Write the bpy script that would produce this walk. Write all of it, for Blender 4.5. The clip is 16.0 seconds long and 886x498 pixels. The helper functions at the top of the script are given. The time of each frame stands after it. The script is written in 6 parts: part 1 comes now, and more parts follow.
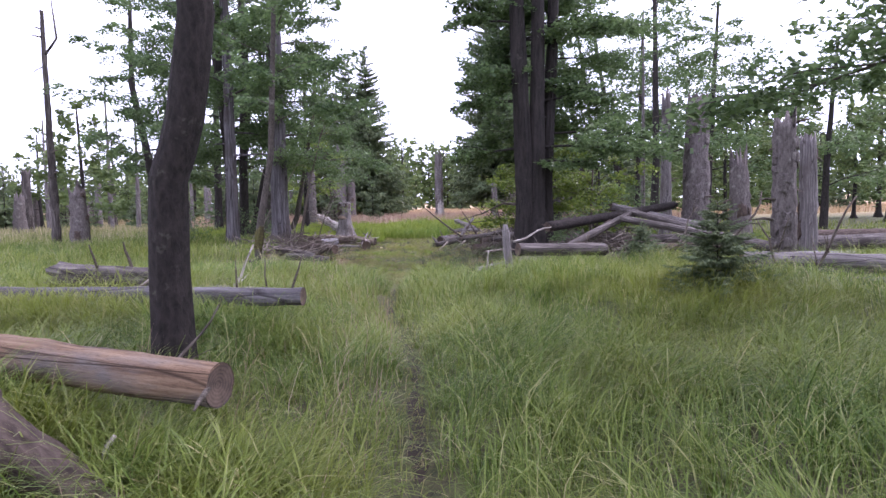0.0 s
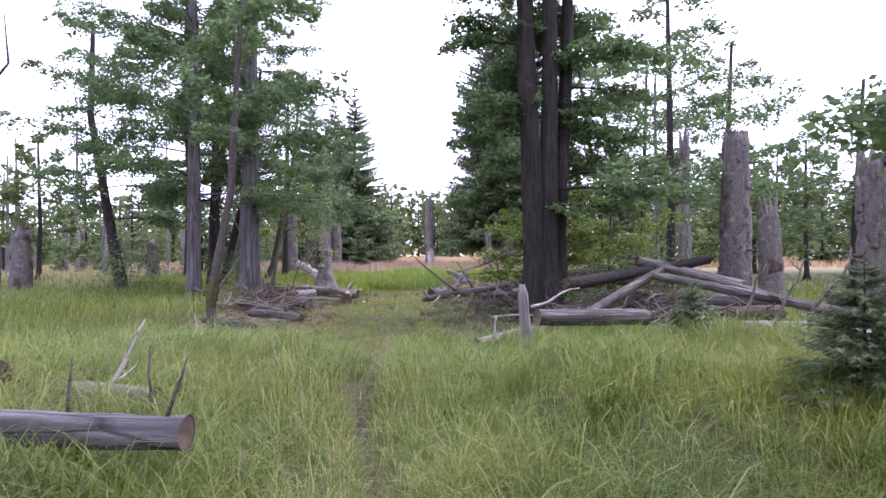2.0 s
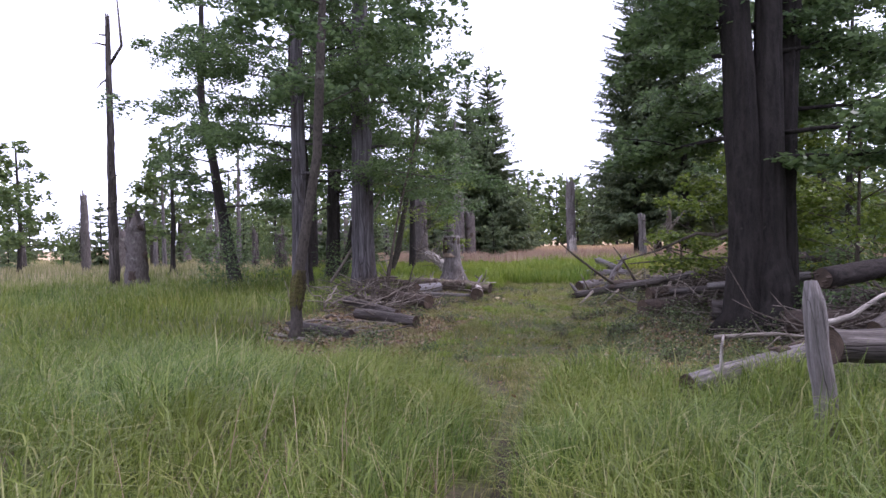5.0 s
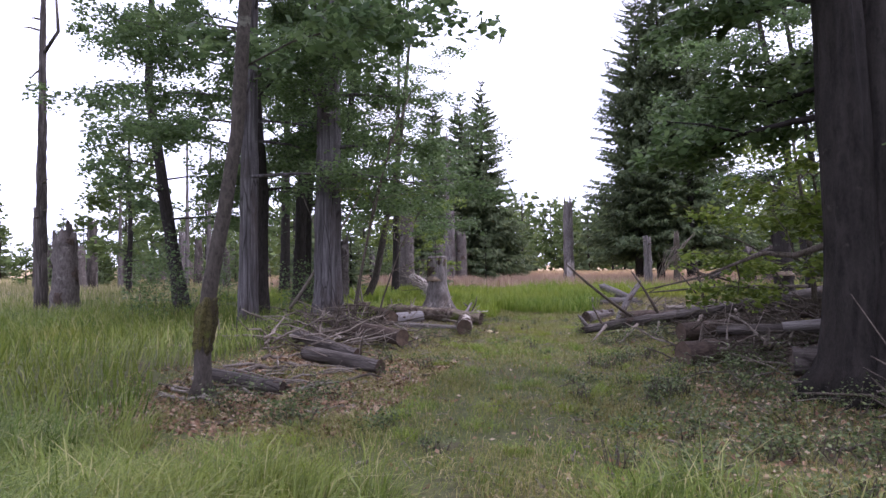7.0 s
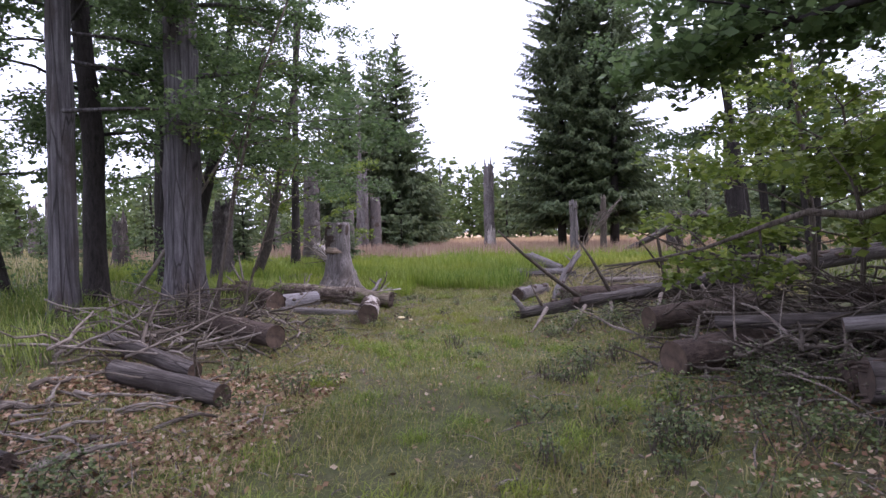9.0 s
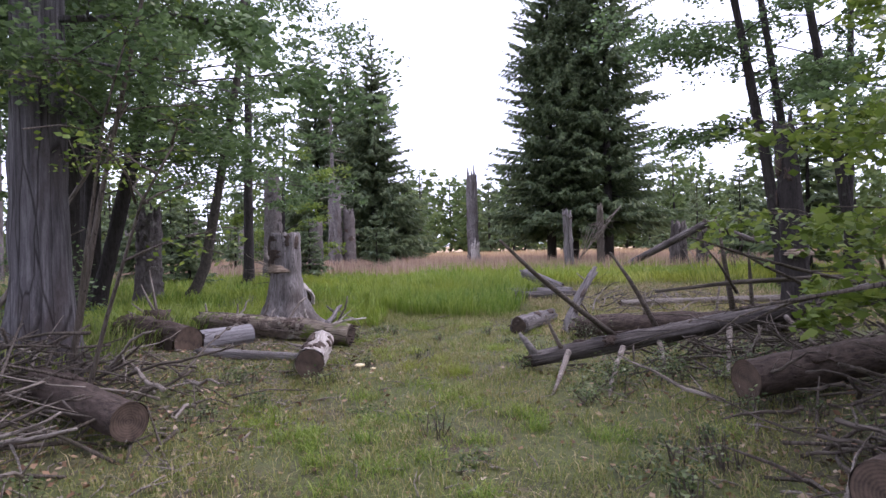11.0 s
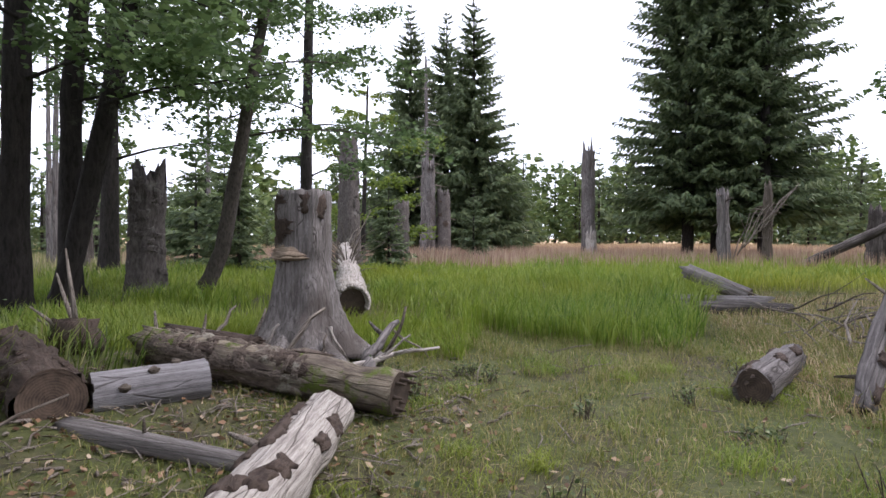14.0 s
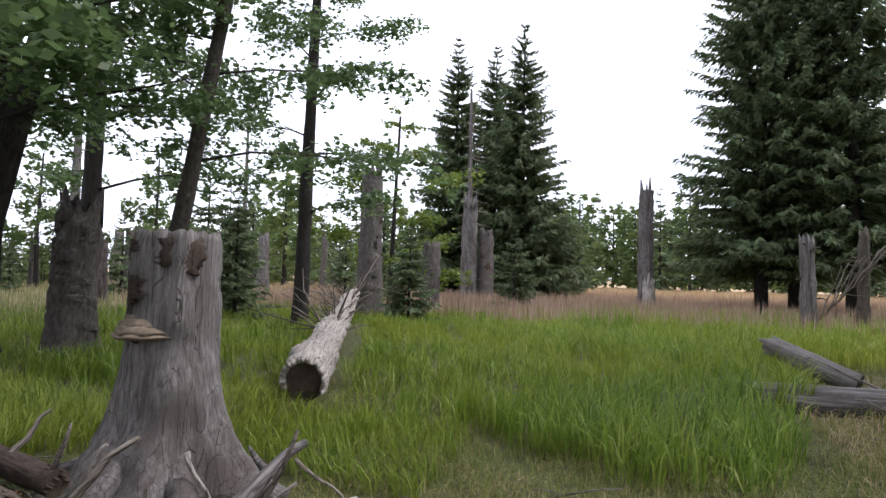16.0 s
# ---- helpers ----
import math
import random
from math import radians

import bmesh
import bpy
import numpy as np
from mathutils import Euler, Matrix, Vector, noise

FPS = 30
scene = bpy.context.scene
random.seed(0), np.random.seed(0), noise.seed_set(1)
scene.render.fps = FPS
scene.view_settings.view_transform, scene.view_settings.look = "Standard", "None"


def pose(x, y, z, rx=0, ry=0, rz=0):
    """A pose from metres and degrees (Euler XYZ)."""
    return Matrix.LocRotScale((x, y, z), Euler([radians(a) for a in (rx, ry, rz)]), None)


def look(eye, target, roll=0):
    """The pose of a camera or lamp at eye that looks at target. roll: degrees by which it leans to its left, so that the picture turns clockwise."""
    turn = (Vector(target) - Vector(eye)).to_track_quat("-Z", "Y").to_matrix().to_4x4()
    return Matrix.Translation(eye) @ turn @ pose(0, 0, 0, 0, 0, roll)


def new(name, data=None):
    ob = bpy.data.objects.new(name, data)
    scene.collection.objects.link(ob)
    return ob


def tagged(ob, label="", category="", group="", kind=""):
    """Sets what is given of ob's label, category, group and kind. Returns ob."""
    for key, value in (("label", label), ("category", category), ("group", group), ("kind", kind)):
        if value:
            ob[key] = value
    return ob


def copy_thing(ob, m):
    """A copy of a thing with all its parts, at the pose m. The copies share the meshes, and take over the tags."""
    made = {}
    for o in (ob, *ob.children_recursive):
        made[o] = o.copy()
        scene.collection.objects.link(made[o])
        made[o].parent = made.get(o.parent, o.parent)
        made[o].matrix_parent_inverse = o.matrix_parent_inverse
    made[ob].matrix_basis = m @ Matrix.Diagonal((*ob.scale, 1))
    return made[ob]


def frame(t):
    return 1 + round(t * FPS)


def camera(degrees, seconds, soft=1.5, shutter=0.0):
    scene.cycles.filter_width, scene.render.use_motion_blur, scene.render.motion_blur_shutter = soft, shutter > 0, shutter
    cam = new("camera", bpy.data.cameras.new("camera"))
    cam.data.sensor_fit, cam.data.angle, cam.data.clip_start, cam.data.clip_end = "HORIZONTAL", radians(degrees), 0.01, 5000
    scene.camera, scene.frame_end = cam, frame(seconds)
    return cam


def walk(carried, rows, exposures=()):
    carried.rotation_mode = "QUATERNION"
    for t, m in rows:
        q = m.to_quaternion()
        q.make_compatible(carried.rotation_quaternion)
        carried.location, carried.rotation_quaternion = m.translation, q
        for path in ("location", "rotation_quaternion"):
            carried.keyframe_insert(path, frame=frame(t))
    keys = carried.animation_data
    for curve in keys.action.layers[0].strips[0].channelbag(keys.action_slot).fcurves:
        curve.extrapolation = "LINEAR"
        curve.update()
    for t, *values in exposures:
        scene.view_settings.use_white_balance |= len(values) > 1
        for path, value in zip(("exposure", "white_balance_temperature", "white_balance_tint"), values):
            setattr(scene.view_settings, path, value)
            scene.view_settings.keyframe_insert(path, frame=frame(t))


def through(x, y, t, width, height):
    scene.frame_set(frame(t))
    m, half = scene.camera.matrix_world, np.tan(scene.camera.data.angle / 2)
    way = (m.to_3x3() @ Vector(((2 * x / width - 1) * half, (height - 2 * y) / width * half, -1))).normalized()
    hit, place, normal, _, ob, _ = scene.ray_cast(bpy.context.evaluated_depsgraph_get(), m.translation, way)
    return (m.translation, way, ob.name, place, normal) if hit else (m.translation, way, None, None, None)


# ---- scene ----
cam = camera(71.0, 16.0)
PATH = [
    (0, (0.98, 0.787, 1.284), (0.882, 2.779, 1.135), -1.2),
    (0.5, (0.915, 1.402, 1.334), (0.815, 3.393, 1.168), -2.3),
    (1, (0.888, 2.014, 1.349), (0.8, 4.012, 1.295), 0.2),
    (1.5, (0.871, 2.638, 1.32), (0.831, 4.637, 1.285), -2.5),
    (2, (0.769, 3.279, 1.34), (0.709, 5.278, 1.342), -0.3),
    (2.5, (0.772, 3.833, 1.246), (0.735, 5.832, 1.221), -0.9),
    (3, (0.683, 4.438, 1.248), (0.548, 6.433, 1.188), -1.4),
    (3.5, (0.525, 5.082, 1.243), (0.213, 7.037, 0.964), -1.1),
    (4, (0.523, 5.672, 1.253), (0.063, 7.61, 1.069), -2.0),
    (4.2, (0.497, 5.877, 1.251), (-0.041, 7.799, 1.129), -2.5),
    (6.3, (-0.02, 8.456, 1.076), (-0.428, 10.414, 1.08), 0.5),
    (6.5, (-0.072, 8.721, 1.13), (-0.494, 10.676, 1.132), 0.3),
    (7, (-0.118, 9.456, 1.124), (-0.588, 11.399, 1.178), -0.5),
    (7.5, (-0.219, 10.229, 1.106), (-0.595, 12.193, 1.14), -1.3),
    (8, (-0.328, 10.897, 1.149), (-0.671, 12.866, 1.092), -1.6),
    (8.5, (-0.375, 11.563, 1.16), (-0.658, 13.541, 1.062), -1.6),
    (9, (-0.46, 12.305, 1.133), (-0.673, 14.293, 1.079), -1.0),
    (9.2, (-0.496, 12.581, 1.094), (-0.709, 14.57, 1.082), -0.8),
    (11.3, (-0.811, 15.744, 1.093), (-0.948, 17.739, 1.085), -1.6),
    (11.5, (-0.886, 16.092, 1.069), (-1.029, 18.087, 1.06), -2.1),
    (12, (-0.993, 16.923, 1.044), (-1.123, 18.919, 1.005), -1.4),
    (12.5, (-1.121, 17.783, 1.048), (-1.258, 19.778, 0.99), -2.8),
    (13, (-1.379, 18.548, 1.013), (-1.703, 20.52, 0.946), -1.8),
    (13.5, (-1.337, 19.247, 0.936), (-1.73, 21.208, 0.873), -1.4),
    (14, (-1.445, 19.927, 0.927), (-1.913, 21.871, 0.892), 0.1),
    (14.5, (-1.428, 20.574, 0.924), (-1.93, 22.509, 0.887), 1.0),
    (15, (-1.487, 21.179, 0.999), (-2.14, 23.069, 0.999), 3.9),
    (15.5, (-1.488, 21.755, 1.125), (-2.199, 23.623, 1.19), 4.0),
    (16, (-1.283, 22.256, 1.149), (-1.929, 24.147, 1.236), 1.6),
]
walk(cam, [(t, look(eye, target, roll)) for t, eye, target, roll in PATH],
     [(0, 0.5, 5900, 38), (1.5, 0.74, 5850, 39), (2.5, 0.48, 5850, 38), (3.5, 0.06, 5900, 36), (9.2, 0.14, 6000, 36), (11.5, 0.2, 5950, 32), (13, 0.18, 6250, 26), (14.5, 0.04, 6350, 21), (16, -0.14, 6400, 19)])

# ---- world, sun ----
world = bpy.data.worlds.new("sky")
scene.world = world
world.use_nodes = True
wn, wl = world.node_tree.nodes, world.node_tree.links
wn.clear()
SUN_EL, SUN_AZ = 54.0, 70.0
sky = wn.new("ShaderNodeTexSky")
sky.sky_type = "NISHITA"
sky.sun_disc = False
sky.sun_elevation, sky.sun_rotation = radians(SUN_EL), radians(SUN_AZ)
sky.dust_density = 3.0
wc = wn.new("ShaderNodeTexCoord")
cloud = wn.new("ShaderNodeTexNoise")
cloud.inputs["Scale"].default_value = 2.2
cloud.inputs["Detail"].default_value = 6
cramp = wn.new("ShaderNodeValToRGB")
cramp.color_ramp.elements[0].position, cramp.color_ramp.elements[1].position = 0.30, 0.48
cramp.color_ramp.elements[0].color = (0.55, 0.55, 0.55, 1)
wmix = wn.new("ShaderNodeMix")
wmix.data_type = "RGBA"
wmix.inputs[7].default_value = (10.1, 10.9, 12.1, 1)
bg = wn.new("ShaderNodeBackground")
bg.inputs["Strength"].default_value = 0.172
wo = wn.new("ShaderNodeOutputWorld")
wl.new(wc.outputs["Generated"], cloud.inputs["Vector"])
wl.new(cloud.outputs["Fac"], cramp.inputs["Fac"])
wl.new(cramp.outputs["Color"], wmix.inputs[0])
wl.new(sky.outputs["Color"], wmix.inputs[6])
wl.new(wmix.outputs[2], bg.inputs["Color"])
wl.new(bg.outputs["Background"], wo.inputs["Surface"])
sun = new("sun", bpy.data.lights.new("sun", "SUN"))
sun.data.energy, sun.data.angle, sun.data.color = 2.3, radians(11), (1.0, 0.97, 0.93)
sx, sy = math.sin(radians(SUN_AZ)), math.cos(radians(SUN_AZ))
sun.matrix_world = look((0, 0, 0), (-sx * math.cos(radians(SUN_EL)), -sy * math.cos(radians(SUN_EL)), -math.sin(radians(SUN_EL))))


# ---- materials ----
def shader(name):
    m = bpy.data.materials.new(name)
    m.use_nodes = True
    n, l = m.node_tree.nodes, m.node_tree.links
    return m, n, l, n["Principled BSDF"]


def ramp(n, stops):
    r = n.new("ShaderNodeValToRGB")
    e = r.color_ramp.elements
    while len(e) < len(stops):
        e.new(0.5)
    for k, (p, c) in enumerate(stops):
        e[k].position, e[k].color = p, (*c, 1)
    return r


def noise_tex(n, l, vec, scale, detail=4.0, rough=0.6):
    t = n.new("ShaderNodeTexNoise")
    t.inputs["Scale"].default_value, t.inputs["Detail"].default_value, t.inputs["Roughness"].default_value = scale, detail, rough
    l.new(vec, t.inputs["Vector"])
    return t


def stretched(n, l, vec, s):
    mp = n.new("ShaderNodeMapping")
    mp.inputs["Scale"].default_value = s
    l.new(vec, mp.inputs["Vector"])
    return mp.outputs["Vector"]


def mixed(n, l, fac, a, b, mode="MIX"):
    m = n.new("ShaderNodeMix")
    m.data_type, m.blend_type = "RGBA", mode
    for sock, v in ((m.inputs[0], fac), (m.inputs[6], a), (m.inputs[7], b)):
        if isinstance(v, (int, float)):
            sock.default_value = v
        elif isinstance(v, tuple):
            sock.default_value = (*v, 1)
        else:
            l.new(v, sock)
    return m.outputs[2]


def bumped(n, l, p, height, strength, dist):
    b = n.new("ShaderNodeBump")
    b.inputs["Strength"].default_value, b.inputs["Distance"].default_value = strength, dist
    l.new(height, b.inputs["Height"])
    l.new(b.outputs["Normal"], p.inputs["Normal"])


def wood_mat(name, dark, mid, light, grain=(38, 38, 1.6), stain=(0.12, 0.1, 0.08), stain_at=0.56, rough=0.85, bump=0.6, crack=1.0, moss=0.0):
    """Weathered wood or bark with its grain along the local z."""
    m, n, l, p = shader(name)
    co = n.new("ShaderNodeTexCoord").outputs["Object"]
    g = noise_tex(n, l, stretched(n, l, co, grain), 1.0, 6, 0.65)
    base = ramp(n, [(0.3, dark), (0.5, mid), (0.72, light)])
    l.new(g.outputs["Fac"], base.inputs["Fac"])
    s = noise_tex(n, l, stretched(n, l, co, (3, 3, 1.1)), 1.0, 5, 0.6)
    sm = ramp(n, [(stain_at - 0.04, (0, 0, 0)), (stain_at + 0.1, (1, 1, 1))])
    l.new(s.outputs["Fac"], sm.inputs["Fac"])
    col = mixed(n, l, sm.outputs["Color"], base.outputs["Color"], stain)
    v = n.new("ShaderNodeTexVoronoi")
    v.feature = "DISTANCE_TO_EDGE"
    v.inputs["Scale"].default_value = 1.0
    l.new(stretched(n, l, co, (grain[0] * 0.35, grain[1] * 0.35, grain[2] * 0.4)), v.inputs["Vector"])
    cr = ramp(n, [(0.0, (0.28, 0.26, 0.24)), (0.035 * crack + 0.001, (1, 1, 1))])
    l.new(v.outputs["Distance"], cr.inputs["Fac"])
    col = mixed(n, l, 1.0, col, cr.outputs["Color"], "MULTIPLY")
    if moss:
        ms = noise_tex(n, l, co, 4.0, 5, 0.7)
        mr = ramp(n, [(0.62 - moss, (0, 0, 0)), (0.7 - moss, (1, 1, 1))])
        l.new(ms.outputs["Fac"], mr.inputs["Fac"])
        col = mixed(n, l, mr.outputs["Color"], col, (0.10, 0.13, 0.025))
    l.new(col, p.inputs["Base Color"])
    p.inputs["Roughness"].default_value = rough
    p.inputs["Specular IOR Level"].default_value = 0.25
    fine = noise_tex(n, l, stretched(n, l, co, (150, 150, 22)), 1.0, 4, 0.75)
    relief = mixed(n, l, 0.8, mixed(n, l, 0.35, g.outputs["Fac"], fine.outputs["Fac"]), cr.outputs["Color"], "MULTIPLY")
    speck = ramp(n, [(0.3, (0.6, 0.58, 0.56)), (0.5, (1, 1, 1)), (0.72, (1.0, 1.0, 1.0))])
    l.new(fine.outputs["Fac"], speck.inputs["Fac"])
    l.new(mixed(n, l, 1.0, col, speck.outputs["Color"], "MULTIPLY"), p.inputs["Base Color"])
    bumped(n, l, p, relief, min(1.0, bump * 1.5), 0.02)
    return m


def bark_mat(name, dark, light, scale=(16, 16, 5), lichen=(0.2, 0.22, 0.17), lichen_at=0.62, bump=1.0):
    """Scaly or fissured bark."""
    m, n, l, p = shader(name)
    co = n.new("ShaderNodeTexCoord").outputs["Object"]
    warp = noise_tex(n, l, co, 5.0, 4)
    vec = mixed(n, l, 0.12, co, warp.outputs["Color"], "ADD")
    v = n.new("ShaderNodeTexVoronoi")
    v.inputs["Scale"].default_value = 1.0
    l.new(stretched(n, l, vec, scale), v.inputs["Vector"])
    f = noise_tex(n, l, stretched(n, l, co, (60, 60, 25)), 1.0, 5, 0.7)
    w = noise_tex(n, l, stretched(n, l, vec, (scale[0] * 1.2, scale[1] * 1.2, scale[2] * 0.6)), 1.0, 7, 0.7)
    h = mixed(n, l, 0.3, mixed(n, l, 0.7, v.outputs["Distance"], w.outputs["Fac"]), f.outputs["Fac"])
    r = ramp(n, [(0.3, dark), (0.62, light)])
    l.new(h, r.inputs["Fac"])
    q = noise_tex(n, l, co, 3.2, 6, 0.7)
    qr = ramp(n, [(lichen_at, (0, 0, 0)), (lichen_at + 0.08, (1, 1, 1))])
    l.new(q.outputs["Fac"], qr.inputs["Fac"])
    col = mixed(n, l, qr.outputs["Color"], r.outputs["Color"], lichen)
    l.new(col, p.inputs["Base Color"])
    p.inputs["Roughness"].default_value = 0.92
    p.inputs["Specular IOR Level"].default_value = 0.2
    bumped(n, l, p, h, min(1.0, bump), 0.035)
    return m


def leaf_mat(name, stops, rough=0.45, through=0.35, patch=0.0, patch_col=(0.2, 0.2, 0.05), patch_scale=0.6):
    """Leaves or blades that vary from one to the next and let light through."""
    m, n, l, p = shader(name)
    geo = n.new("ShaderNodeNewGeometry")
    r = ramp(n, stops)
    l.new(geo.outputs["Random Per Island"], r.inputs["Fac"])
    col = r.outputs["Color"]
    if patch:
        q = noise_tex(n, l, geo.outputs["Position"], patch_scale, 9, 0.72)
        qr = ramp(n, [(0.42, (0, 0, 0)), (0.66, (patch, patch, patch))])
        l.new(q.outputs["Fac"], qr.inputs["Fac"])
        col = mixed(n, l, qr.outputs["Color"], col, patch_col)
    l.new(col, p.inputs["Base Color"])
    p.inputs["Roughness"].default_value = rough
    p.inputs["Specular IOR Level"].default_value = 0.28
    t = n.new("ShaderNodeBsdfTranslucent")
    l.new(col, t.inputs["Color"])
    mx = n.new("ShaderNodeMixShader")
    mx.inputs[0].default_value = through
    l.new(p.outputs["BSDF"], mx.inputs[1])
    l.new(t.outputs["BSDF"], mx.inputs[2])
    l.new(mx.outputs["Shader"], n["Material Output"].inputs["Surface"])
    return m


def end_mat(name, dark, light):
    """Sawn end grain with rings round the local z."""
    m, n, l, p = shader(name)
    co = n.new("ShaderNodeTexCoord").outputs["Object"]
    w = n.new("ShaderNodeTexWave")
    w.wave_type, w.rings_direction = "RINGS", "Z"
    w.inputs["Scale"].default_value, w.inputs["Distortion"].default_value, w.inputs["Detail"].default_value = 18, 2.5, 3
    l.new(co, w.inputs["Vector"])
    q = noise_tex(n, l, co, 9, 5, 0.7)
    r = ramp(n, [(0.3, dark), (0.75, light)])
    l.new(mixed(n, l, 0.88, w.outputs["Fac"], q.outputs["Fac"]), r.inputs["Fac"])
    l.new(r.outputs["Color"], p.inputs["Base Color"])
    p.inputs["Roughness"].default_value = 0.95
    bumped(n, l, p, q.outputs["Fac"], 0.8, 0.01)
    return m


def ground_mat():
    m, n, l, p = shader("ground_soil_turf")
    geo = n.new("ShaderNodeNewGeometry")
    pos = geo.outputs["Position"]
    a = noise_tex(n, l, pos, 0.9, 8, 0.7)
    b = noise_tex(n, l, pos, 14, 6, 0.75)
    soil = ramp(n, [(0.3, (0.02, 0.015, 0.01)), (0.52, (0.07, 0.053, 0.032)), (0.75, (0.19, 0.145, 0.09))])
    l.new(b.outputs["Fac"], soil.inputs["Fac"])
    green = ramp(n, [(0.3, (0.03, 0.04, 0.01)), (0.7, (0.11, 0.12, 0.032))])
    l.new(b.outputs["Fac"], green.inputs["Fac"])
    gm = ramp(n, [(0.34, (0, 0, 0)), (0.52, (1, 1, 1))])
    l.new(a.outputs["Fac"], gm.inputs["Fac"])
    near = mixed(n, l, gm.outputs["Color"], soil.outputs["Color"], green.outputs["Color"])
    straw = ramp(n, [(0.3, (0.36, 0.25, 0.13)), (0.7, (0.58, 0.43, 0.25))])
    l.new(a.outputs["Fac"], straw.inputs["Fac"])
    sep = n.new("ShaderNodeSeparateXYZ")
    l.new(pos, sep.inputs["Vector"])
    far = n.new("ShaderNodeMapRange")
    far.inputs["From Min"].default_value, far.inputs["From Max"].default_value = 40, 62
    l.new(sep.outputs["Y"], far.inputs["Value"])
    l.new(mixed(n, l, far.outputs["Result"], near, straw.outputs["Color"]), p.inputs["Base Color"])
    p.inputs["Roughness"].default_value = 0.95
    bumped(n, l, p, b.outputs["Fac"], 0.8, 0.03)
    return m


def plain_mat(name, col, rough=0.7, var=0.25, scale=20):
    m, n, l, p = shader(name)
    co = n.new("ShaderNodeTexCoord").outputs["Object"]
    q = noise_tex(n, l, co, scale, 6, 0.7)
    r = ramp(n, [(0.3, tuple(c * (1 - var) for c in col)), (0.7, tuple(min(1, c * (1 + var)) for c in col))])
    l.new(q.outputs["Fac"], r.inputs["Fac"])
    l.new(r.outputs["Color"], p.inputs["Base Color"])
    p.inputs["Roughness"].default_value = rough
    bumped(n, l, p, q.outputs["Fac"], 0.4, 0.01)
    return m


M_GROUND = ground_mat()
M_BARK = bark_mat("bark_dark", (0.01, 0.009, 0.0085), (0.052, 0.045, 0.041), (24, 24, 5), (0.08, 0.08, 0.066), 0.62)
M_BARK_DEEP = bark_mat("bark_deep_furrowed", (0.005, 0.0045, 0.004), (0.036, 0.031, 0.027), (15, 15, 2.4), (0.06, 0.056, 0.044), 0.64, 1.6)
M_BARK_MOTTLED = bark_mat("bark_mottled", (0.008, 0.007, 0.0065), (0.04, 0.033, 0.029), (26, 26, 11), (0.085, 0.082, 0.062), 0.58)
M_SOIL = plain_mat("trodden_dark_soil", (0.034, 0.022, 0.013), 0.9, 0.6, 30)
M_BARK_GREY = bark_mat("bark_grey", (0.028, 0.024, 0.02), (0.11, 0.095, 0.08), (30, 30, 13), (0.2, 0.2, 0.16), 0.62)
M_BARK_FLAKY = bark_mat("bark_flaky_spruce", (0.03, 0.025, 0.023), (0.165, 0.145, 0.133), (22, 22, 9), (0.22, 0.205, 0.185), 0.58, 1.8)
M_PALE = wood_mat("barkless_grey_trunk", (0.06, 0.054, 0.052), (0.15, 0.136, 0.13), (0.31, 0.285, 0.27), (30, 30, 1.3), (0.095, 0.08, 0.073), 0.54, 0.8, 0.5)
M_PALED = wood_mat("dark_barkless_trunk", (0.036, 0.033, 0.034), (0.105, 0.098, 0.1), (0.225, 0.212, 0.214), (20, 20, 1.0), (0.075, 0.062, 0.058), 0.53, 0.8, 0.6)
M_STUMP = wood_mat("weathered_stump", (0.095, 0.086, 0.08), (0.195, 0.178, 0.167), (0.33, 0.308, 0.295), (44, 44, 1.8), (0.12, 0.103, 0.092), 0.54, crack=0.45)
M_WHITE = wood_mat("bleached_log", (0.15, 0.13, 0.115), (0.4, 0.365, 0.325), (0.62, 0.58, 0.52), (46, 46, 1.8), (0.34, 0.29, 0.25), 0.64, crack=0.6)
M_SILVER = wood_mat("silver_log", (0.13, 0.125, 0.125), (0.25, 0.24, 0.245), (0.38, 0.37, 0.375), (34, 34, 1.2), (0.3, 0.28, 0.27), 0.64, crack=0.25)
M_BROWN = wood_mat("brown_debarked_log", (0.075, 0.045, 0.028), (0.185, 0.12, 0.073), (0.31, 0.225, 0.15), (30, 30, 1.2), (0.16, 0.14, 0.125), 0.5)
M_LOG = wood_mat("weathered_brown_log", (0.03, 0.026, 0.023), (0.098, 0.085, 0.076), (0.25, 0.225, 0.205), (30, 30, 1.5), (0.05, 0.042, 0.036), 0.48)
M_LOGBARK = bark_mat("log_bark", (0.022, 0.016, 0.013), (0.11, 0.083, 0.067), (24, 24, 9), (0.13, 0.125, 0.095), 0.62)
M_MOSSLOG = wood_mat("mossy_log", (0.10, 0.08, 0.06), (0.26, 0.22, 0.165), (0.42, 0.37, 0.28), (28, 28, 1.6), (0.08, 0.06, 0.05), 0.47, moss=0.1)
M_BARK_LICHEN = bark_mat("lichened_log_bark", (0.03, 0.023, 0.018), (0.2, 0.16, 0.13), (30, 30, 14), (0.29, 0.27, 0.22), 0.53)
M_MOSS = wood_mat("moss_covered_wood", (0.04, 0.034, 0.013), (0.1, 0.09, 0.03), (0.17, 0.155, 0.06), (40, 40, 30), (0.045, 0.036, 0.02), 0.5, moss=0.06)
M_STICK = wood_mat("bleached_stick", (0.13, 0.108, 0.09), (0.255, 0.22, 0.185), (0.4, 0.36, 0.31), (60, 60, 3), (0.12, 0.095, 0.075), 0.56)
M_STICKD = wood_mat("dark_stick", (0.05, 0.04, 0.03), (0.12, 0.1, 0.08), (0.2, 0.17, 0.14), (60, 60, 3), (0.07, 0.06, 0.04), 0.55)
M_END = end_mat("sawn_end", (0.03, 0.02, 0.014), (0.15, 0.105, 0.075))
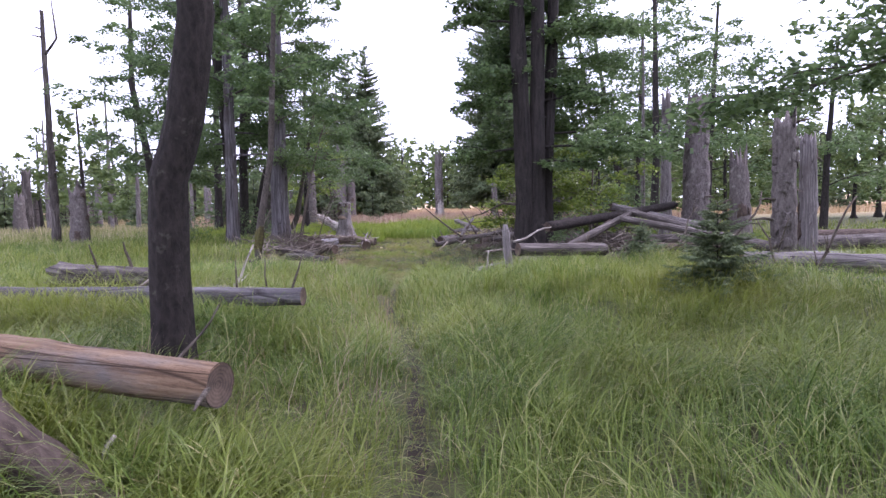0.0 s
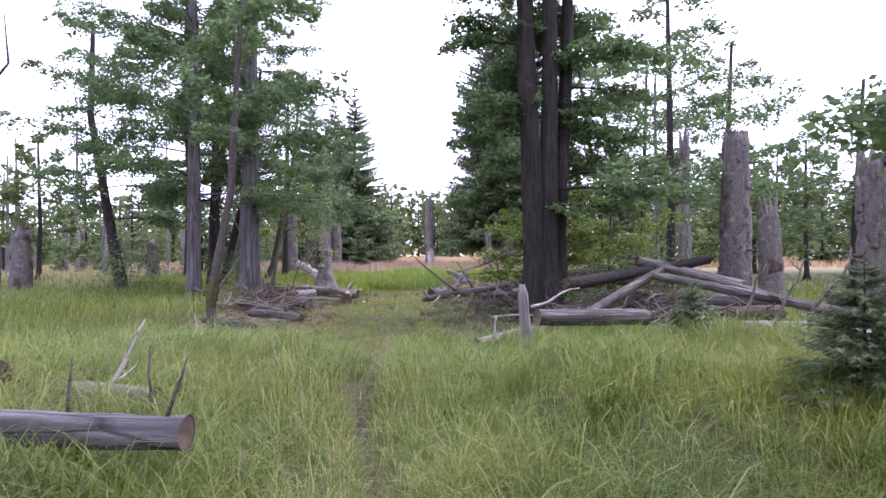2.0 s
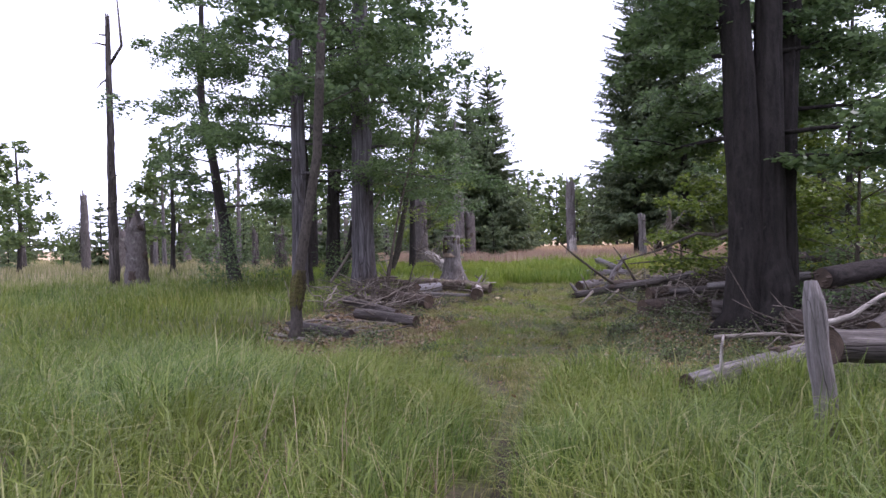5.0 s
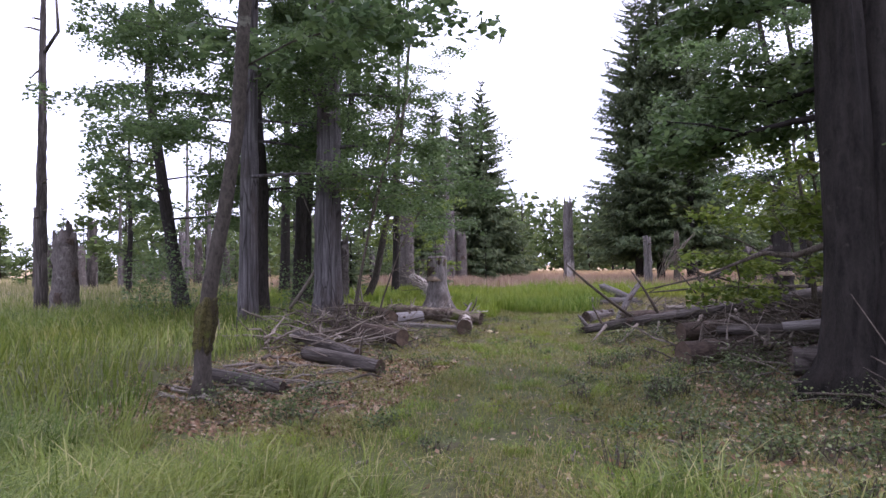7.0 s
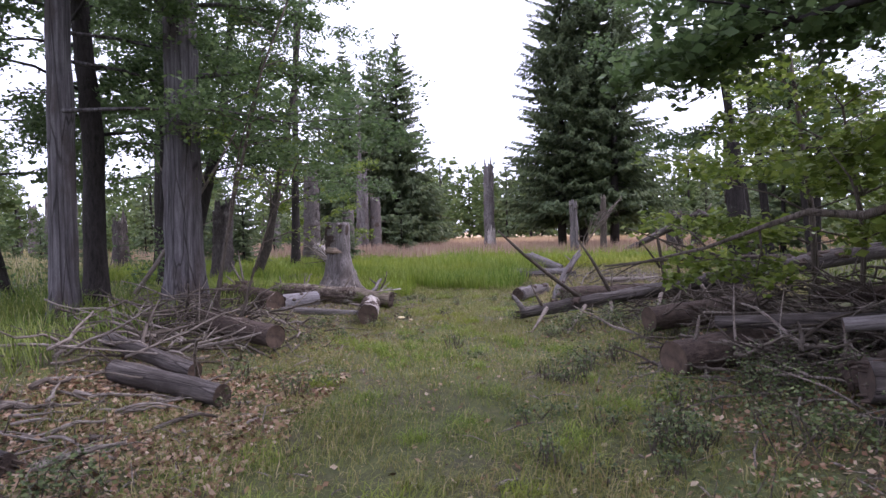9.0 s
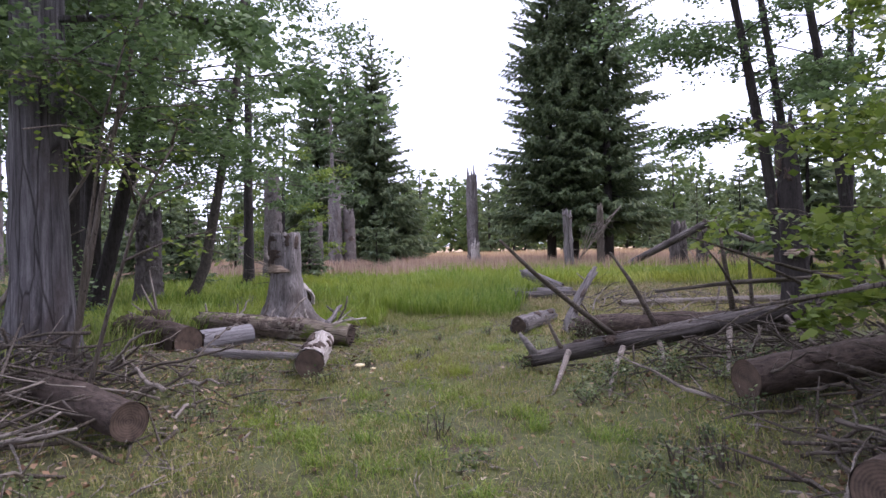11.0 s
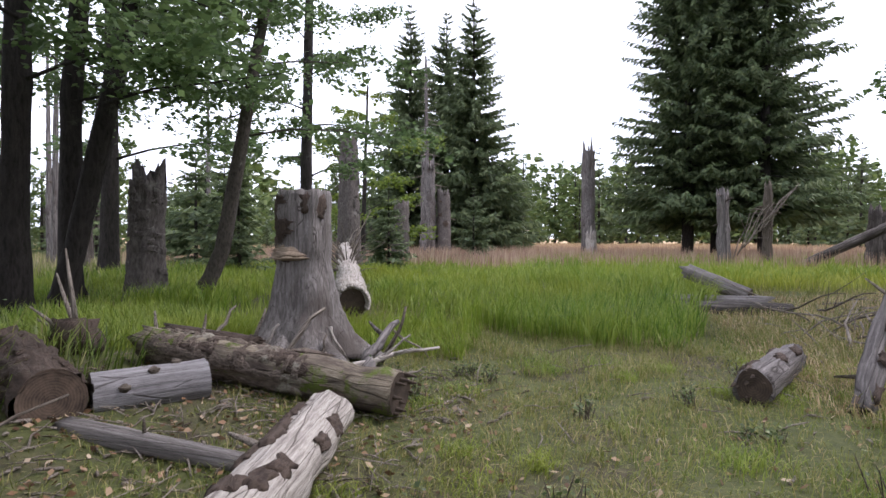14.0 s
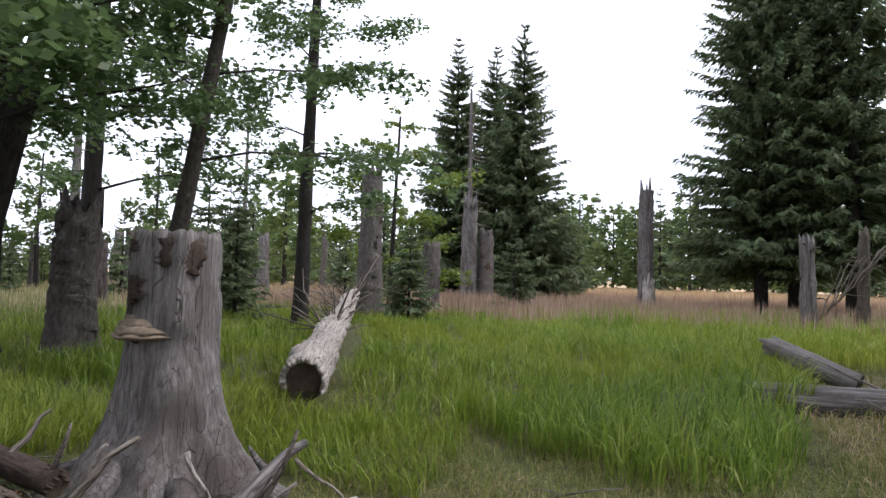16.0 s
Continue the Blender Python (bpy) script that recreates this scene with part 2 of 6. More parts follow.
M_ROT = end_mat("rotten_end", (0.025, 0.018, 0.013), (0.1, 0.07, 0.05))
M_FUNGUS = plain_mat("bracket_fungus_skin", (0.22, 0.17, 0.12), 0.8, 0.4, 30)
M_CAP = plain_mat("pale_mushroom_cap", (0.62, 0.52, 0.3), 0.6, 0.15, 25)
M_SIGN = plain_mat("white_paint", (0.8, 0.8, 0.8), 0.6, 0.05)
M_GRASS = leaf_mat("long_green_grass", [(0.0, (0.045, 0.088, 0.012)), (0.45, (0.112, 0.185, 0.03)), (0.88, (0.24, 0.31, 0.08)), (1.0, (0.46, 0.41, 0.22))], 0.42, 0.46, 0.6, (0.25, 0.255, 0.042), 0.42)
M_GRASSB = leaf_mat("lush_green_grass", [(0.0, (0.075, 0.15, 0.018)), (0.55, (0.175, 0.275, 0.034)), (1.0, (0.33, 0.4, 0.09))], 0.42, 0.44, 0.7, (0.3, 0.33, 0.04), 0.3)
M_YELLOW = leaf_mat("yellow_green_grass", [(0.0, (0.2, 0.24, 0.03)), (0.6, (0.32, 0.36, 0.05)), (1.0, (0.45, 0.46, 0.1))], 0.45, 0.4)
M_MEADOW = leaf_mat("pale_meadow_grass", [(0.0, (0.16, 0.19, 0.06)), (0.6, (0.31, 0.29, 0.14)), (1.0, (0.52, 0.43, 0.28))], 0.6, 0.4)
M_STRAW = leaf_mat("dry_straw_grass", [(0.0, (0.28, 0.2, 0.10)), (0.6, (0.47, 0.35, 0.2)), (1.0, (0.62, 0.5, 0.33))], 0.7, 0.3)
M_SEED = leaf_mat("grass_seed_heads", [(0.0, (0.26, 0.16, 0.12)), (0.6, (0.42, 0.29, 0.22)), (1.0, (0.52, 0.42, 0.3))], 0.8, 0.3)
M_TURF = leaf_mat("short_turf", [(0.0, (0.10, 0.145, 0.024)), (0.55, (0.19, 0.235, 0.048)), (0.84, (0.31, 0.27, 0.11)), (1.0, (0.5, 0.41, 0.24))], 0.6, 0.36, 0.5, (0.26, 0.215, 0.085), 0.6)
M_LITTER = leaf_mat("brown_leaf_litter", [(0.0, (0.07, 0.037, 0.02)), (0.45, (0.24, 0.135, 0.075)), (0.8, (0.36, 0.25, 0.16)), (1.0, (0.46, 0.37, 0.27))], 0.6, 0.1)
M_LEAF = leaf_mat("broad_leaves", [(0.0, (0.055, 0.096, 0.04)), (0.6, (0.1, 0.165, 0.063)), (1.0, (0.175, 0.255, 0.1))], 0.38, 0.5, 0.4, (0.169, 0.247, 0.078), 0.7)
M_LEAFL = leaf_mat("light_leaves", [(0.0, (0.085, 0.13, 0.02)), (0.6, (0.15, 0.22, 0.035)), (1.0, (0.24, 0.30, 0.06))], 0.42, 0.45)
M_SHRUB = leaf_mat("shrub_leaves", [(0.0, (0.035, 0.06, 0.018)), (0.6, (0.09, 0.13, 0.042)), (1.0, (0.22, 0.26, 0.11))], 0.4, 0.3)
M_NEEDLE = leaf_mat("spruce_needles", [(0.0, (0.065, 0.095, 0.052)), (0.6, (0.12, 0.165, 0.078)), (1.0, (0.186, 0.228, 0.108))], 0.6, 0.36, 0.4, (0.102, 0.138, 0.054), 0.5)
M_FARLEAF = leaf_mat("far_wood_leaves", [(0.0, (0.066, 0.110, 0.039)), (0.6, (0.110, 0.165, 0.055)), (1.0, (0.187, 0.242, 0.077))], 0.6, 0.3, 0.5, (0.143, 0.187, 0.055), 0.15)


# ---- ground ----
def ease(a, b, v):
    t = np.clip((np.asarray(v, float) - a) / (b - a), 0, 1)
    return t * t * (3 - 2 * t)


TRAIL_Y = [-3, 0, 3.5, 6, 8.5, 12, 16, 20, 24, 40]
TRAIL_X = [1.08, 1.03, 0.72, 0.46, -0.1, -0.4, -0.8, -1.3, -1.4, -1.8]


def trail_x(y):
    return np.interp(y, TRAIL_Y, TRAIL_X)


def ground_z(x, y):
    x, y = np.asarray(x, float), np.asarray(y, float)
    z = -0.04 - 0.21 * ease(8, 15, y) - 0.04 * ease(18, 23, y) + 0.2 * ease(25, 34, y)
    z = z + 0.25 * ease(-0.3, -1.6, x) * (1 - ease(8, 13, y)) + 0.22 * ease(-3.5, -6.5, x) * ease(12, 16, y) * (1 - ease(28, 40, y))
    z = z + 0.1 * ease(1.0, 2.5, x) * ease(14, 16, y) * (1 - ease(24, 30, y))
    z = z + 0.035 * np.sin(1.3 * x + 0.7 * y) * np.sin(0.9 * y - 0.5 * x) + 0.02 * np.sin(3.1 * x + 1.2) * np.sin(2.7 * y)
    z = z + 0.17 * ease(0.75, 1.9, x) * ease(5.5, 8.5, y) * (1 - ease(11.6, 13.4, y))
    return z - 0.11 * np.exp(-((x - trail_x(y)) / 0.12) ** 2) * (1 - ease(9.5, 12, y))


def gz(x, y):
    return float(ground_z(x, y))


def rows_to(lo, hi, step):
    near = np.arange(lo, hi + 0.01, step)
    return np.concatenate([[-3000, -900, -350], np.linspace(-160, lo - 4, 10), near, np.linspace(hi + 4, 160, 10), [350, 900, 3000]])


def mesh_obj(name, verts, faces, mat, smooth=False):
    me = bpy.data.meshes.new(name)
    me.from_pydata(verts, [], faces)
    me.materials.append(mat)
    if smooth:
        me.polygons.foreach_set("use_smooth", [True] * len(me.polygons))
    me.update()
    return new(name, me)


gx, gy = rows_to(-16, 16, 0.3), rows_to(-6, 50, 0.3)
gx = np.unique(np.concatenate([gx, np.arange(-0.78, 1.4, 0.06)]))
GX, GY = np.meshgrid(gx, gy)
GZ = ground_z(GX, GY)
nx = len(gx)
gi = np.arange(len(gy) - 1)[:, None] * nx + np.arange(nx - 1)[None]
gf = np.stack([gi, gi + 1, gi + nx + 1, gi + nx], -1).reshape(-1, 4)
ground = mesh_obj("ground", np.stack([GX, GY, GZ], -1).reshape(-1, 3).tolist(), gf.tolist(), M_GROUND, True)
tagged(ground, "earth and mossy turf of a forest clearing with a trodden trail", "ground", "", "structure")


# ---- mesh helpers ----
def bulk(name, co, loops, starts, mat, label, category="grass"):
    """One object of many small pieces, from arrays."""
    me = bpy.data.meshes.new(name)
    me.vertices.add(len(co))
    me.vertices.foreach_set("co", co.astype(np.float32).ravel())
    me.loops.add(len(loops))
    me.loops.foreach_set("vertex_index", loops.astype(np.int32))
    me.polygons.add(len(starts))
    me.polygons.foreach_set("loop_start", starts.astype(np.int32))
    me.materials.append(mat)
    me.update(calc_edges=True)
    ob = new(name, me)
    if label:
        tagged(ob, label, category, "", "stuff")
    return ob


def blades(name, x, y, length, width, mat, label, rng, bend=(0.35, 0.95), flow=0.6, flow_dir=0.4, category="grass", segs=3, outward=None):
    """Curved grass blades rooted in the ground; flow: how much neighbours lean together."""
    n = len(x)
    z = ground_z(x, y) - 0.02
    swirl = flow_dir + 1.6 * np.sin(0.9 * x + 0.3 * y) + 1.3 * np.sin(0.7 * y - 1.1 * x + 2)
    az = np.where(rng.random(n) < flow, swirl + rng.normal(0, 0.6, n), rng.random(n) * 2 * np.pi)
    if outward is not None:
        az = np.where(rng.random(n) < 0.55, outward + rng.normal(0, 0.5, n), az)
    bd = rng.uniform(bend[0], bend[1], n)
    dx, dy = np.cos(az), np.sin(az)
    tw = az + np.pi / 2 + rng.normal(0, 0.5, n)
    wx, wy = np.cos(tw), np.sin(tw)
    s = {3: np.array([0, 0.4, 0.75, 1.0]), 2: np.array([0, 0.55, 1.0]), 1: np.array([0, 1.0])}[segs]
    nv, nl = 2 * segs + 1, 4 * (segs - 1) + 3
    out = length[:, None] * bd[:, None] * (s ** 2)[None] * 0.75
    up = length[:, None] * (s[None] - 0.55 * bd[:, None] * (s ** 2.4)[None])
    w = width[:, None] * {3: np.array([0.7, 1.0, 0.7]), 2: np.array([0.8, 0.9]), 1: np.array([1.0])}[segs][None] * 0.5
    co = np.zeros((n, nv, 3))
    for k in range(segs):
        for side, idx in ((-1, 2 * k), (1, 2 * k + 1)):
            co[:, idx, 0] = x + dx * out[:, k] + side * wx * w[:, k]
            co[:, idx, 1] = y + dy * out[:, k] + side * wy * w[:, k]
            co[:, idx, 2] = z + up[:, k]
    co[:, nv - 1, 0], co[:, nv - 1, 1], co[:, nv - 1, 2] = x + dx * out[:, segs], y + dy * out[:, segs], z + up[:, segs]
    pat = np.array({3: [0, 1, 3, 2, 2, 3, 5, 4, 4, 5, 6], 2: [0, 1, 3, 2, 2, 3, 4], 1: [0, 1, 2]}[segs])
    loops = (np.arange(n)[:, None] * nv + pat[None]).ravel()
    starts = (np.arange(n)[:, None] * nl + np.array([0, 4, 8][:segs])[None]).ravel()
    return bulk(name, co.reshape(-1, 3), loops, starts, mat, label, category)


def tufts(cx, cy, per, spread, rng):
    """Blade roots round tuft middles, and the way outwards."""
    n = len(cx) * per
    t, r = rng.random(n) * 2 * np.pi, spread * np.sqrt(rng.random(n))
    return np.repeat(cx, per) + r * np.cos(t), np.repeat(cy, per) + r * np.sin(t), t


def leaf_arrays(c, u, v, ln, wd):
    """Four corners of rhombic leaves with middle c, axis u, breadth v."""
    n = len(c)
    co = np.zeros((n, 4, 3))
    a, b = u * ln[:, None] * 0.5, v * wd[:, None] * 0.5
    co[:, 0], co[:, 1], co[:, 2], co[:, 3] = c - a, c + b - a * 0.1, c + a, c - b - a * 0.1
    return co.reshape(-1, 3)


def leaves(name, c, ln, wd, mat, rng, flat=0.75, label="", category="", axis=None):
    n = len(c)
    az = rng.random(n) * 2 * np.pi
    u = np.stack([np.cos(az), np.sin(az), rng.normal(-0.15, 0.35, n)], -1) if axis is None else axis + rng.normal(0, 0.25, (n, 3))
    u /= np.linalg.norm(u, axis=1)[:, None]
    nrm = rng.normal(0, 1 - flat, (n, 3)) + np.array([0, 0, flat])
    v = np.cross(nrm, u)
    v /= np.linalg.norm(v, axis=1)[:, None] + 1e-9
    co = leaf_arrays(c, u, v, ln, wd)
    return bulk(name, co, np.arange(n * 4), np.arange(n) * 4, mat, label, category)


def parented(ob, parent, label=""):
    ob.parent = parent
    if label:
        ob["label"] = label
    return ob


class Geo:
    """Gathers tubes, boxes and lumps into one mesh."""

    def __init__(self):
        self.v, self.f = [], []

    def tube(self, pts, radii, seg=10, rough=0.0, freq=5.0, cap=True, jag=0.0, flare=None, seed=0.0):
        pts = [Vector(p) for p in pts]
        base = len(self.v)
        side = None
        for k, p in enumerate(pts):
            d = (pts[min(k + 1, len(pts) - 1)] - pts[max(k - 1, 0)]).normalized()
            if side is None:
                side = d.cross(Vector((0.31, 0.95, 0.07)) if abs(d.y) < 0.9 else Vector((1, 0, 0))).normalized()
            side = (side - d * side.dot(d)).normalized()
            other = d.cross(side)
            for j in range(seg):
                a = 2 * math.pi * j / seg
                ray = side * math.cos(a) + other * math.sin(a)
                r = radii[k]
                if flare:
                    r *= flare(k, a)
                q = p + ray * r
                if rough:
                    q += ray * r * rough * (noise.noise(q * freq + Vector((seed, 0, 0))) + 0.5 * noise.noise(q * freq * 3 + Vector((0, seed, 0))))
                    q += ray * r * rough * 0.9 * noise.noise(Vector((math.cos(a) * 3.2 + seed, math.sin(a) * 3.2, p.length * 0.7)))
                if jag and k == len(pts) - 1:
                    q += d * jag * (noise.noise(Vector((math.cos(a) * 2.2, math.sin(a) * 2.2, seed))) + 0.9 * noise.noise(Vector((math.cos(a) * 6, math.sin(a) * 6, seed + 3))))
                self.v.append(q)
        for k in range(len(pts) - 1):
            for j in range(seg):
                i, i2 = base + k * seg + j, base + k * seg + (j + 1) % seg
                self.f.append((i, i2, i2 + seg, i + seg))
        if cap:
            self.f.append(tuple(base + j for j in reversed(range(seg))))
            e = base + (len(pts) - 1) * seg
            self.v.append(pts[-1] - (pts[-1] - pts[-2]).normalized() * jag * 0.8)
            self.f += [(e + j, e + (j + 1) % seg, len(self.v) - 1) for j in range(seg)]
        return self

    def lump(self, c, r, squash=(1, 1, 1), rough=0.3, seg=10, rings=7, freq=3.0):
        base = len(self.v)
        for k in range(rings + 1):
            t = math.pi * k / rings
            for j in range(seg):
                a = 2 * math.pi * j / seg
                q = Vector((math.sin(t) * math.cos(a), math.sin(t) * math.sin(a), math.cos(t)))
                q = q * (1 + rough * noise.noise(q * freq + Vector(c)))
                self.v.append(Vector(c) + Vector((q.x * squash[0], q.y * squash[1], q.z * squash[2])) * r)
        for k in range(rings):
            for j in range(seg):
                i, i2 = base + k * seg + j, base + k * seg + (j + 1) % seg
                self.f.append((i, i + seg, i2 + seg, i2))
        return self

    def disc(self, z, r, seg=24, dome=0.0, up=True, rough=0.05):
        base = len(self.v)
        for k in range(4):
            for j in range(seg):
                a = 2 * math.pi * j / seg
                rr = r * (1 - k / 3.4) * (1 + rough * noise.noise(Vector((math.cos(a) * 1.5, math.sin(a) * 1.5, z))))
                self.v.append(Vector((rr * math.cos(a), rr * math.sin(a), z + dome * (k + noise.noise(Vector((k * 3.1, a * 2, z))))) ))
        for k in range(3):
            for j in range(seg):
                q = (base + k * seg + j, base + k * seg + (j + 1) % seg, base + (k + 1) * seg + (j + 1) % seg, base + (k + 1) * seg + j)
                self.f.append(q if up else q[::-1])
        q = tuple(base + 3 * seg + j for j in range(seg))
        self.f.append(q if up else q[::-1])
        return self

    def done(self, name, mat, smooth=True):
        return mesh_obj(name, [tuple(q) for q in self.v], self.f, mat, smooth)


def part(name, geo, mat, parent, label="", smooth=True):
    return parented(geo.done(name, mat, smooth), parent, label)


def thing(name, m, label, category, group=""):
    e = new(name)
    e.empty_display_size = 0.2
    e.matrix_world = m
    return tagged(e, label, category, group)


def along(a, b):
    """A pose at a with its z axis towards b."""
    a, b = Vector(a), Vector(b)
    return Matrix.Translation(a) @ (b - a).to_track_quat("Z", "Y").to_matrix().to_4x4()


# ---- things ----
def log(a, b, r0, r1, mat, label, ends="cut", stubs=(), bend=0.0, bark=0, end_m=None, rough=0.1, group="fallen logs", seg=18, name="fallen_log", arms=()):
    """A lying trunk from a to b. ends: cut or broken. stubs: (share along, turn, length, radius, lean, material)."""
    rng = random.Random(hash((round(a[0] * 97), round(a[1] * 89))) & 0xffff)
    L = (Vector(b) - Vector(a)).length
    top = thing(name, along(a, b), label, "log", group)
    n = max(6, int(L / 0.12))
    pts = [(bend * math.sin(math.pi * k / n), bend * 0.4 * math.sin(2.2 * k / n), L * k / n) for k in range(n + 1)]
    radii = [r0 + (r1 - r0) * k / n for k in range(n + 1)]
    g = Geo().tube(pts, radii, seg, rough, 4.0, ends != "cut", 0.12 if ends == "broken" else 0, seed=rng.random() * 9)
    part("trunk", g, mat, top)
    if ends == "cut":
        part("cut_end", Geo().disc(0.004, r0 * 1.0, 20, 0.004, False), end_m or M_END, top, "dark sawn end grain")
        part("cut_end", Geo().disc(L - 0.004, r1 * 1.0, 20, -0.004, True), end_m or M_END, top, "dark sawn end grain")
    else:
        part("rotten_end", Geo().disc(-0.006, r0 * 0.93, 18, 0.0008, False, 0.2), end_m or M_ROT, top, "dark rotten broken end")
        g = Geo()
        for k in range(9):
            t = rng.random() * 6.28
            rr = r0 * rng.uniform(0.3, 0.95)
            g.tube([(rr * math.cos(t), rr * math.sin(t), 0.1), (rr * math.cos(t), rr * math.sin(t), -rng.uniform(0.02, 0.1))], [r0 * 0.22, 0.006], 5)
        tagged(part("splintered_end", g, end_m or M_ROT, top, "rotten splintered end"), kind="stuff")
    for k in range(bark):
        s, t = rng.uniform(0.08, 0.92), math.pi / 2 + rng.uniform(-1.2, 1.2)
        part("bark_patch", bark_flake(r0 + (r1 - r0) * s, s * L, t, rng), M_LOGBARK, top, "dark loose bark")
    for s, turn, ln, r, lean, sm in stubs:
        R = r0 + (r1 - r0) * s
        c, d = Vector((0, 0, s * L)), Vector((math.cos(radians(turn - 90)), math.sin(radians(turn - 90)), lean)).normalized()
        k = Vector((noise.noise((s * 9, turn, 1)), noise.noise((s * 7, turn, 5)), noise.noise((s * 5, turn, 9)))) * ln * 0.22
        part("branch_stub", Geo().tube([c + d * R * 0.6, c + d * (R + ln * 0.35) + k * 0.4, c + d * (R + ln * 0.7) + k * 0.9, c + d * (R + ln) + k], [r, r * 0.85, r * 0.65, r * 0.4], 8, 0.12, 14), sm, top)
    back = along(a, b).inverted()
    for p, q, r, am in arms:
        p, q = back @ Vector(p), back @ Vector(q)
        k = Vector((noise.noise(p * 5), noise.noise(q * 4), noise.noise(p * 3 + q))) * (q - p).length * 0.09
        part("branch", Geo().tube([p, p.lerp(q, 0.33) + k * 0.8, p.lerp(q, 0.66) + k, q], [r, r * 0.85, r * 0.65, r * 0.35], 9, 0.14, 12), am, top)
    return top


def bark_flake(r, z, t, rng, size=0.16, thick=0.022):
    """A curved scab of bark that hugs a trunk of radius r."""
    g = Geo()
    cols, rows_n = 8, 8
    w, h = rng.uniform(0.5, 0.9), rng.uniform(0.6, 1.6) * size
    for lift in (0.004, thick):
        for i in range(rows_n):
            for j in range(cols):
                e = 1 + 0.75 * noise.noise((i * 0.55 + t * 5, j * 0.55 + z * 7, t * 3 + w * 9))
                a = t + w * e * (j / (cols - 1) - 0.5)
                rr = r + (lift + 0.012 * noise.noise((i * 0.8, j * 0.8, z))) * (1 if 0 < i < rows_n - 1 and 0 < j < cols - 1 else 0.25)
                g.v.append(Vector((rr * math.cos(a), rr * math.sin(a), z + h * e * (i / (rows_n - 1) - 0.5))))
    m = rows_n * cols
    for i in range(rows_n - 1):
        for j in range(cols - 1):
            q = i * cols + j
            g.f.append((m + q, m + q + 1, m + q + cols + 1, m + q + cols))
    rim = [j for j in range(cols)] + [i * cols + cols - 1 for i in range(1, rows_n)] + [(rows_n - 1) * cols + j for j in reversed(range(cols - 1))] + [i * cols for i in reversed(range(1, rows_n - 1))]
    g.f += [(rim[k], rim[(k + 1) % len(rim)], m + rim[(k + 1) % len(rim)], m + rim[k]) for k in range(len(rim))]
    return g


def stick(a, b, r, mat, twigs=0, seed=0, label="bleached dead branch lying in the litter", group="dead branches", name="dead_branch"):
    rng = random.Random(seed)
    L = (Vector(b) - Vector(a)).length
    top = thing(name, along(a, b), label, "branch", group)
    n = 6
    bx, by = rng.uniform(-0.07, 0.07) * L, rng.uniform(-0.05, 0.05) * L
    pts = [Vector((bx * math.sin(math.pi * k / n) + rng.uniform(-1, 1) * r * 0.7, by * math.sin(2 * math.pi * k / n) + rng.uniform(-1, 1) * r * 0.7, L * k / n)) for k in range(n + 1)]
    part("stem", Geo().tube(pts, [r * (1 - 0.6 * k / n) for k in range(n + 1)], 7, 0.15, 15), mat, top)
    for k in range(twigs):
        p = pts[rng.randint(1, n - 1)]
        t, ln = rng.random() * 6.28, rng.uniform(0.15, 0.45) * L
        d = Vector((math.cos(t), math.sin(t), rng.uniform(0.2, 1.1))).normalized()
        e = p + d * ln * 0.5 + Vector((rng.uniform(-1, 1), rng.uniform(-1, 1), rng.uniform(-1, 1))) * 0.05 * ln
        part("twig", Geo().tube([p, e, p + d * ln + Vector((0, 0, 0.08 * ln))], [r * 0.45, r * 0.33, r * 0.15], 5), mat, top)
    return top


def snag(x, y, h, r, mat, label, lean=(0, 0), jag=0.35, flare=0.35, seed=1, top_share=0.8, scabs=0, stubs=0, z0=None, scab_m=None, scab=0.25):
    """A dead standing trunk with a broken top."""
    rng = random.Random(seed)
    z = gz(x, y) - 0.05 if z0 is None else z0
    top = thing("dead_snag", pose(x, y, z), label, "dead tree", "standing dead trunks")
    n = max(10, int(h / 0.18))
    k1, k2 = rng.randint(4, 6), rng.random() * 6
    pts = [(lean[0] * (k / n) ** 1.2 * h, lean[1] * (k / n) ** 1.2 * h, h * k / n) for k in range(n + 1)]
    radii = [r * (1 - (1 - top_share) * k / n) for k in range(n + 1)]
    fl = lambda k, a: 1 + flare * math.exp(-h * k / n / (1.1 * r)) * (1 + 0.55 * math.cos(k1 * a + k2)) + 0.03 * math.cos(3 * a + k2)
    part("trunk", Geo().tube(pts, radii, 26, 0.2, 5.0, True, jag, fl, seed), mat, top)
    for k in range(scabs):
        s = rng.uniform(0.15, 0.95)
        g = bark_flake(r * (1 - (1 - top_share) * s) * 1.02, 0, rng.random() * 6.28, rng, scab)
        ob = part("bark_patch", g, scab_m or M_LOGBARK, top, "flaking dark bark")
        ob.location = (lean[0] * s ** 1.2 * h, lean[1] * s ** 1.2 * h, s * h)
    for k in range(stubs):
        s, t = rng.uniform(0.3, 0.95), rng.random() * 6.28
        c = Vector((lean[0] * s ** 1.2 * h, lean[1] * s ** 1.2 * h, s * h))
        d = Vector((math.cos(t), math.sin(t), rng.uniform(-0.3, 0.3)))
        ln = rng.uniform(0.1, 0.5)
        part("branch_stub", Geo().tube([c + d * r * 0.5, c + d * (r + ln * 0.5), c + d * (r + ln) + Vector((0, 0, -0.15 * ln))], [0.03, 0.022, 0.008], 6), M_STICKD, top)
    return top


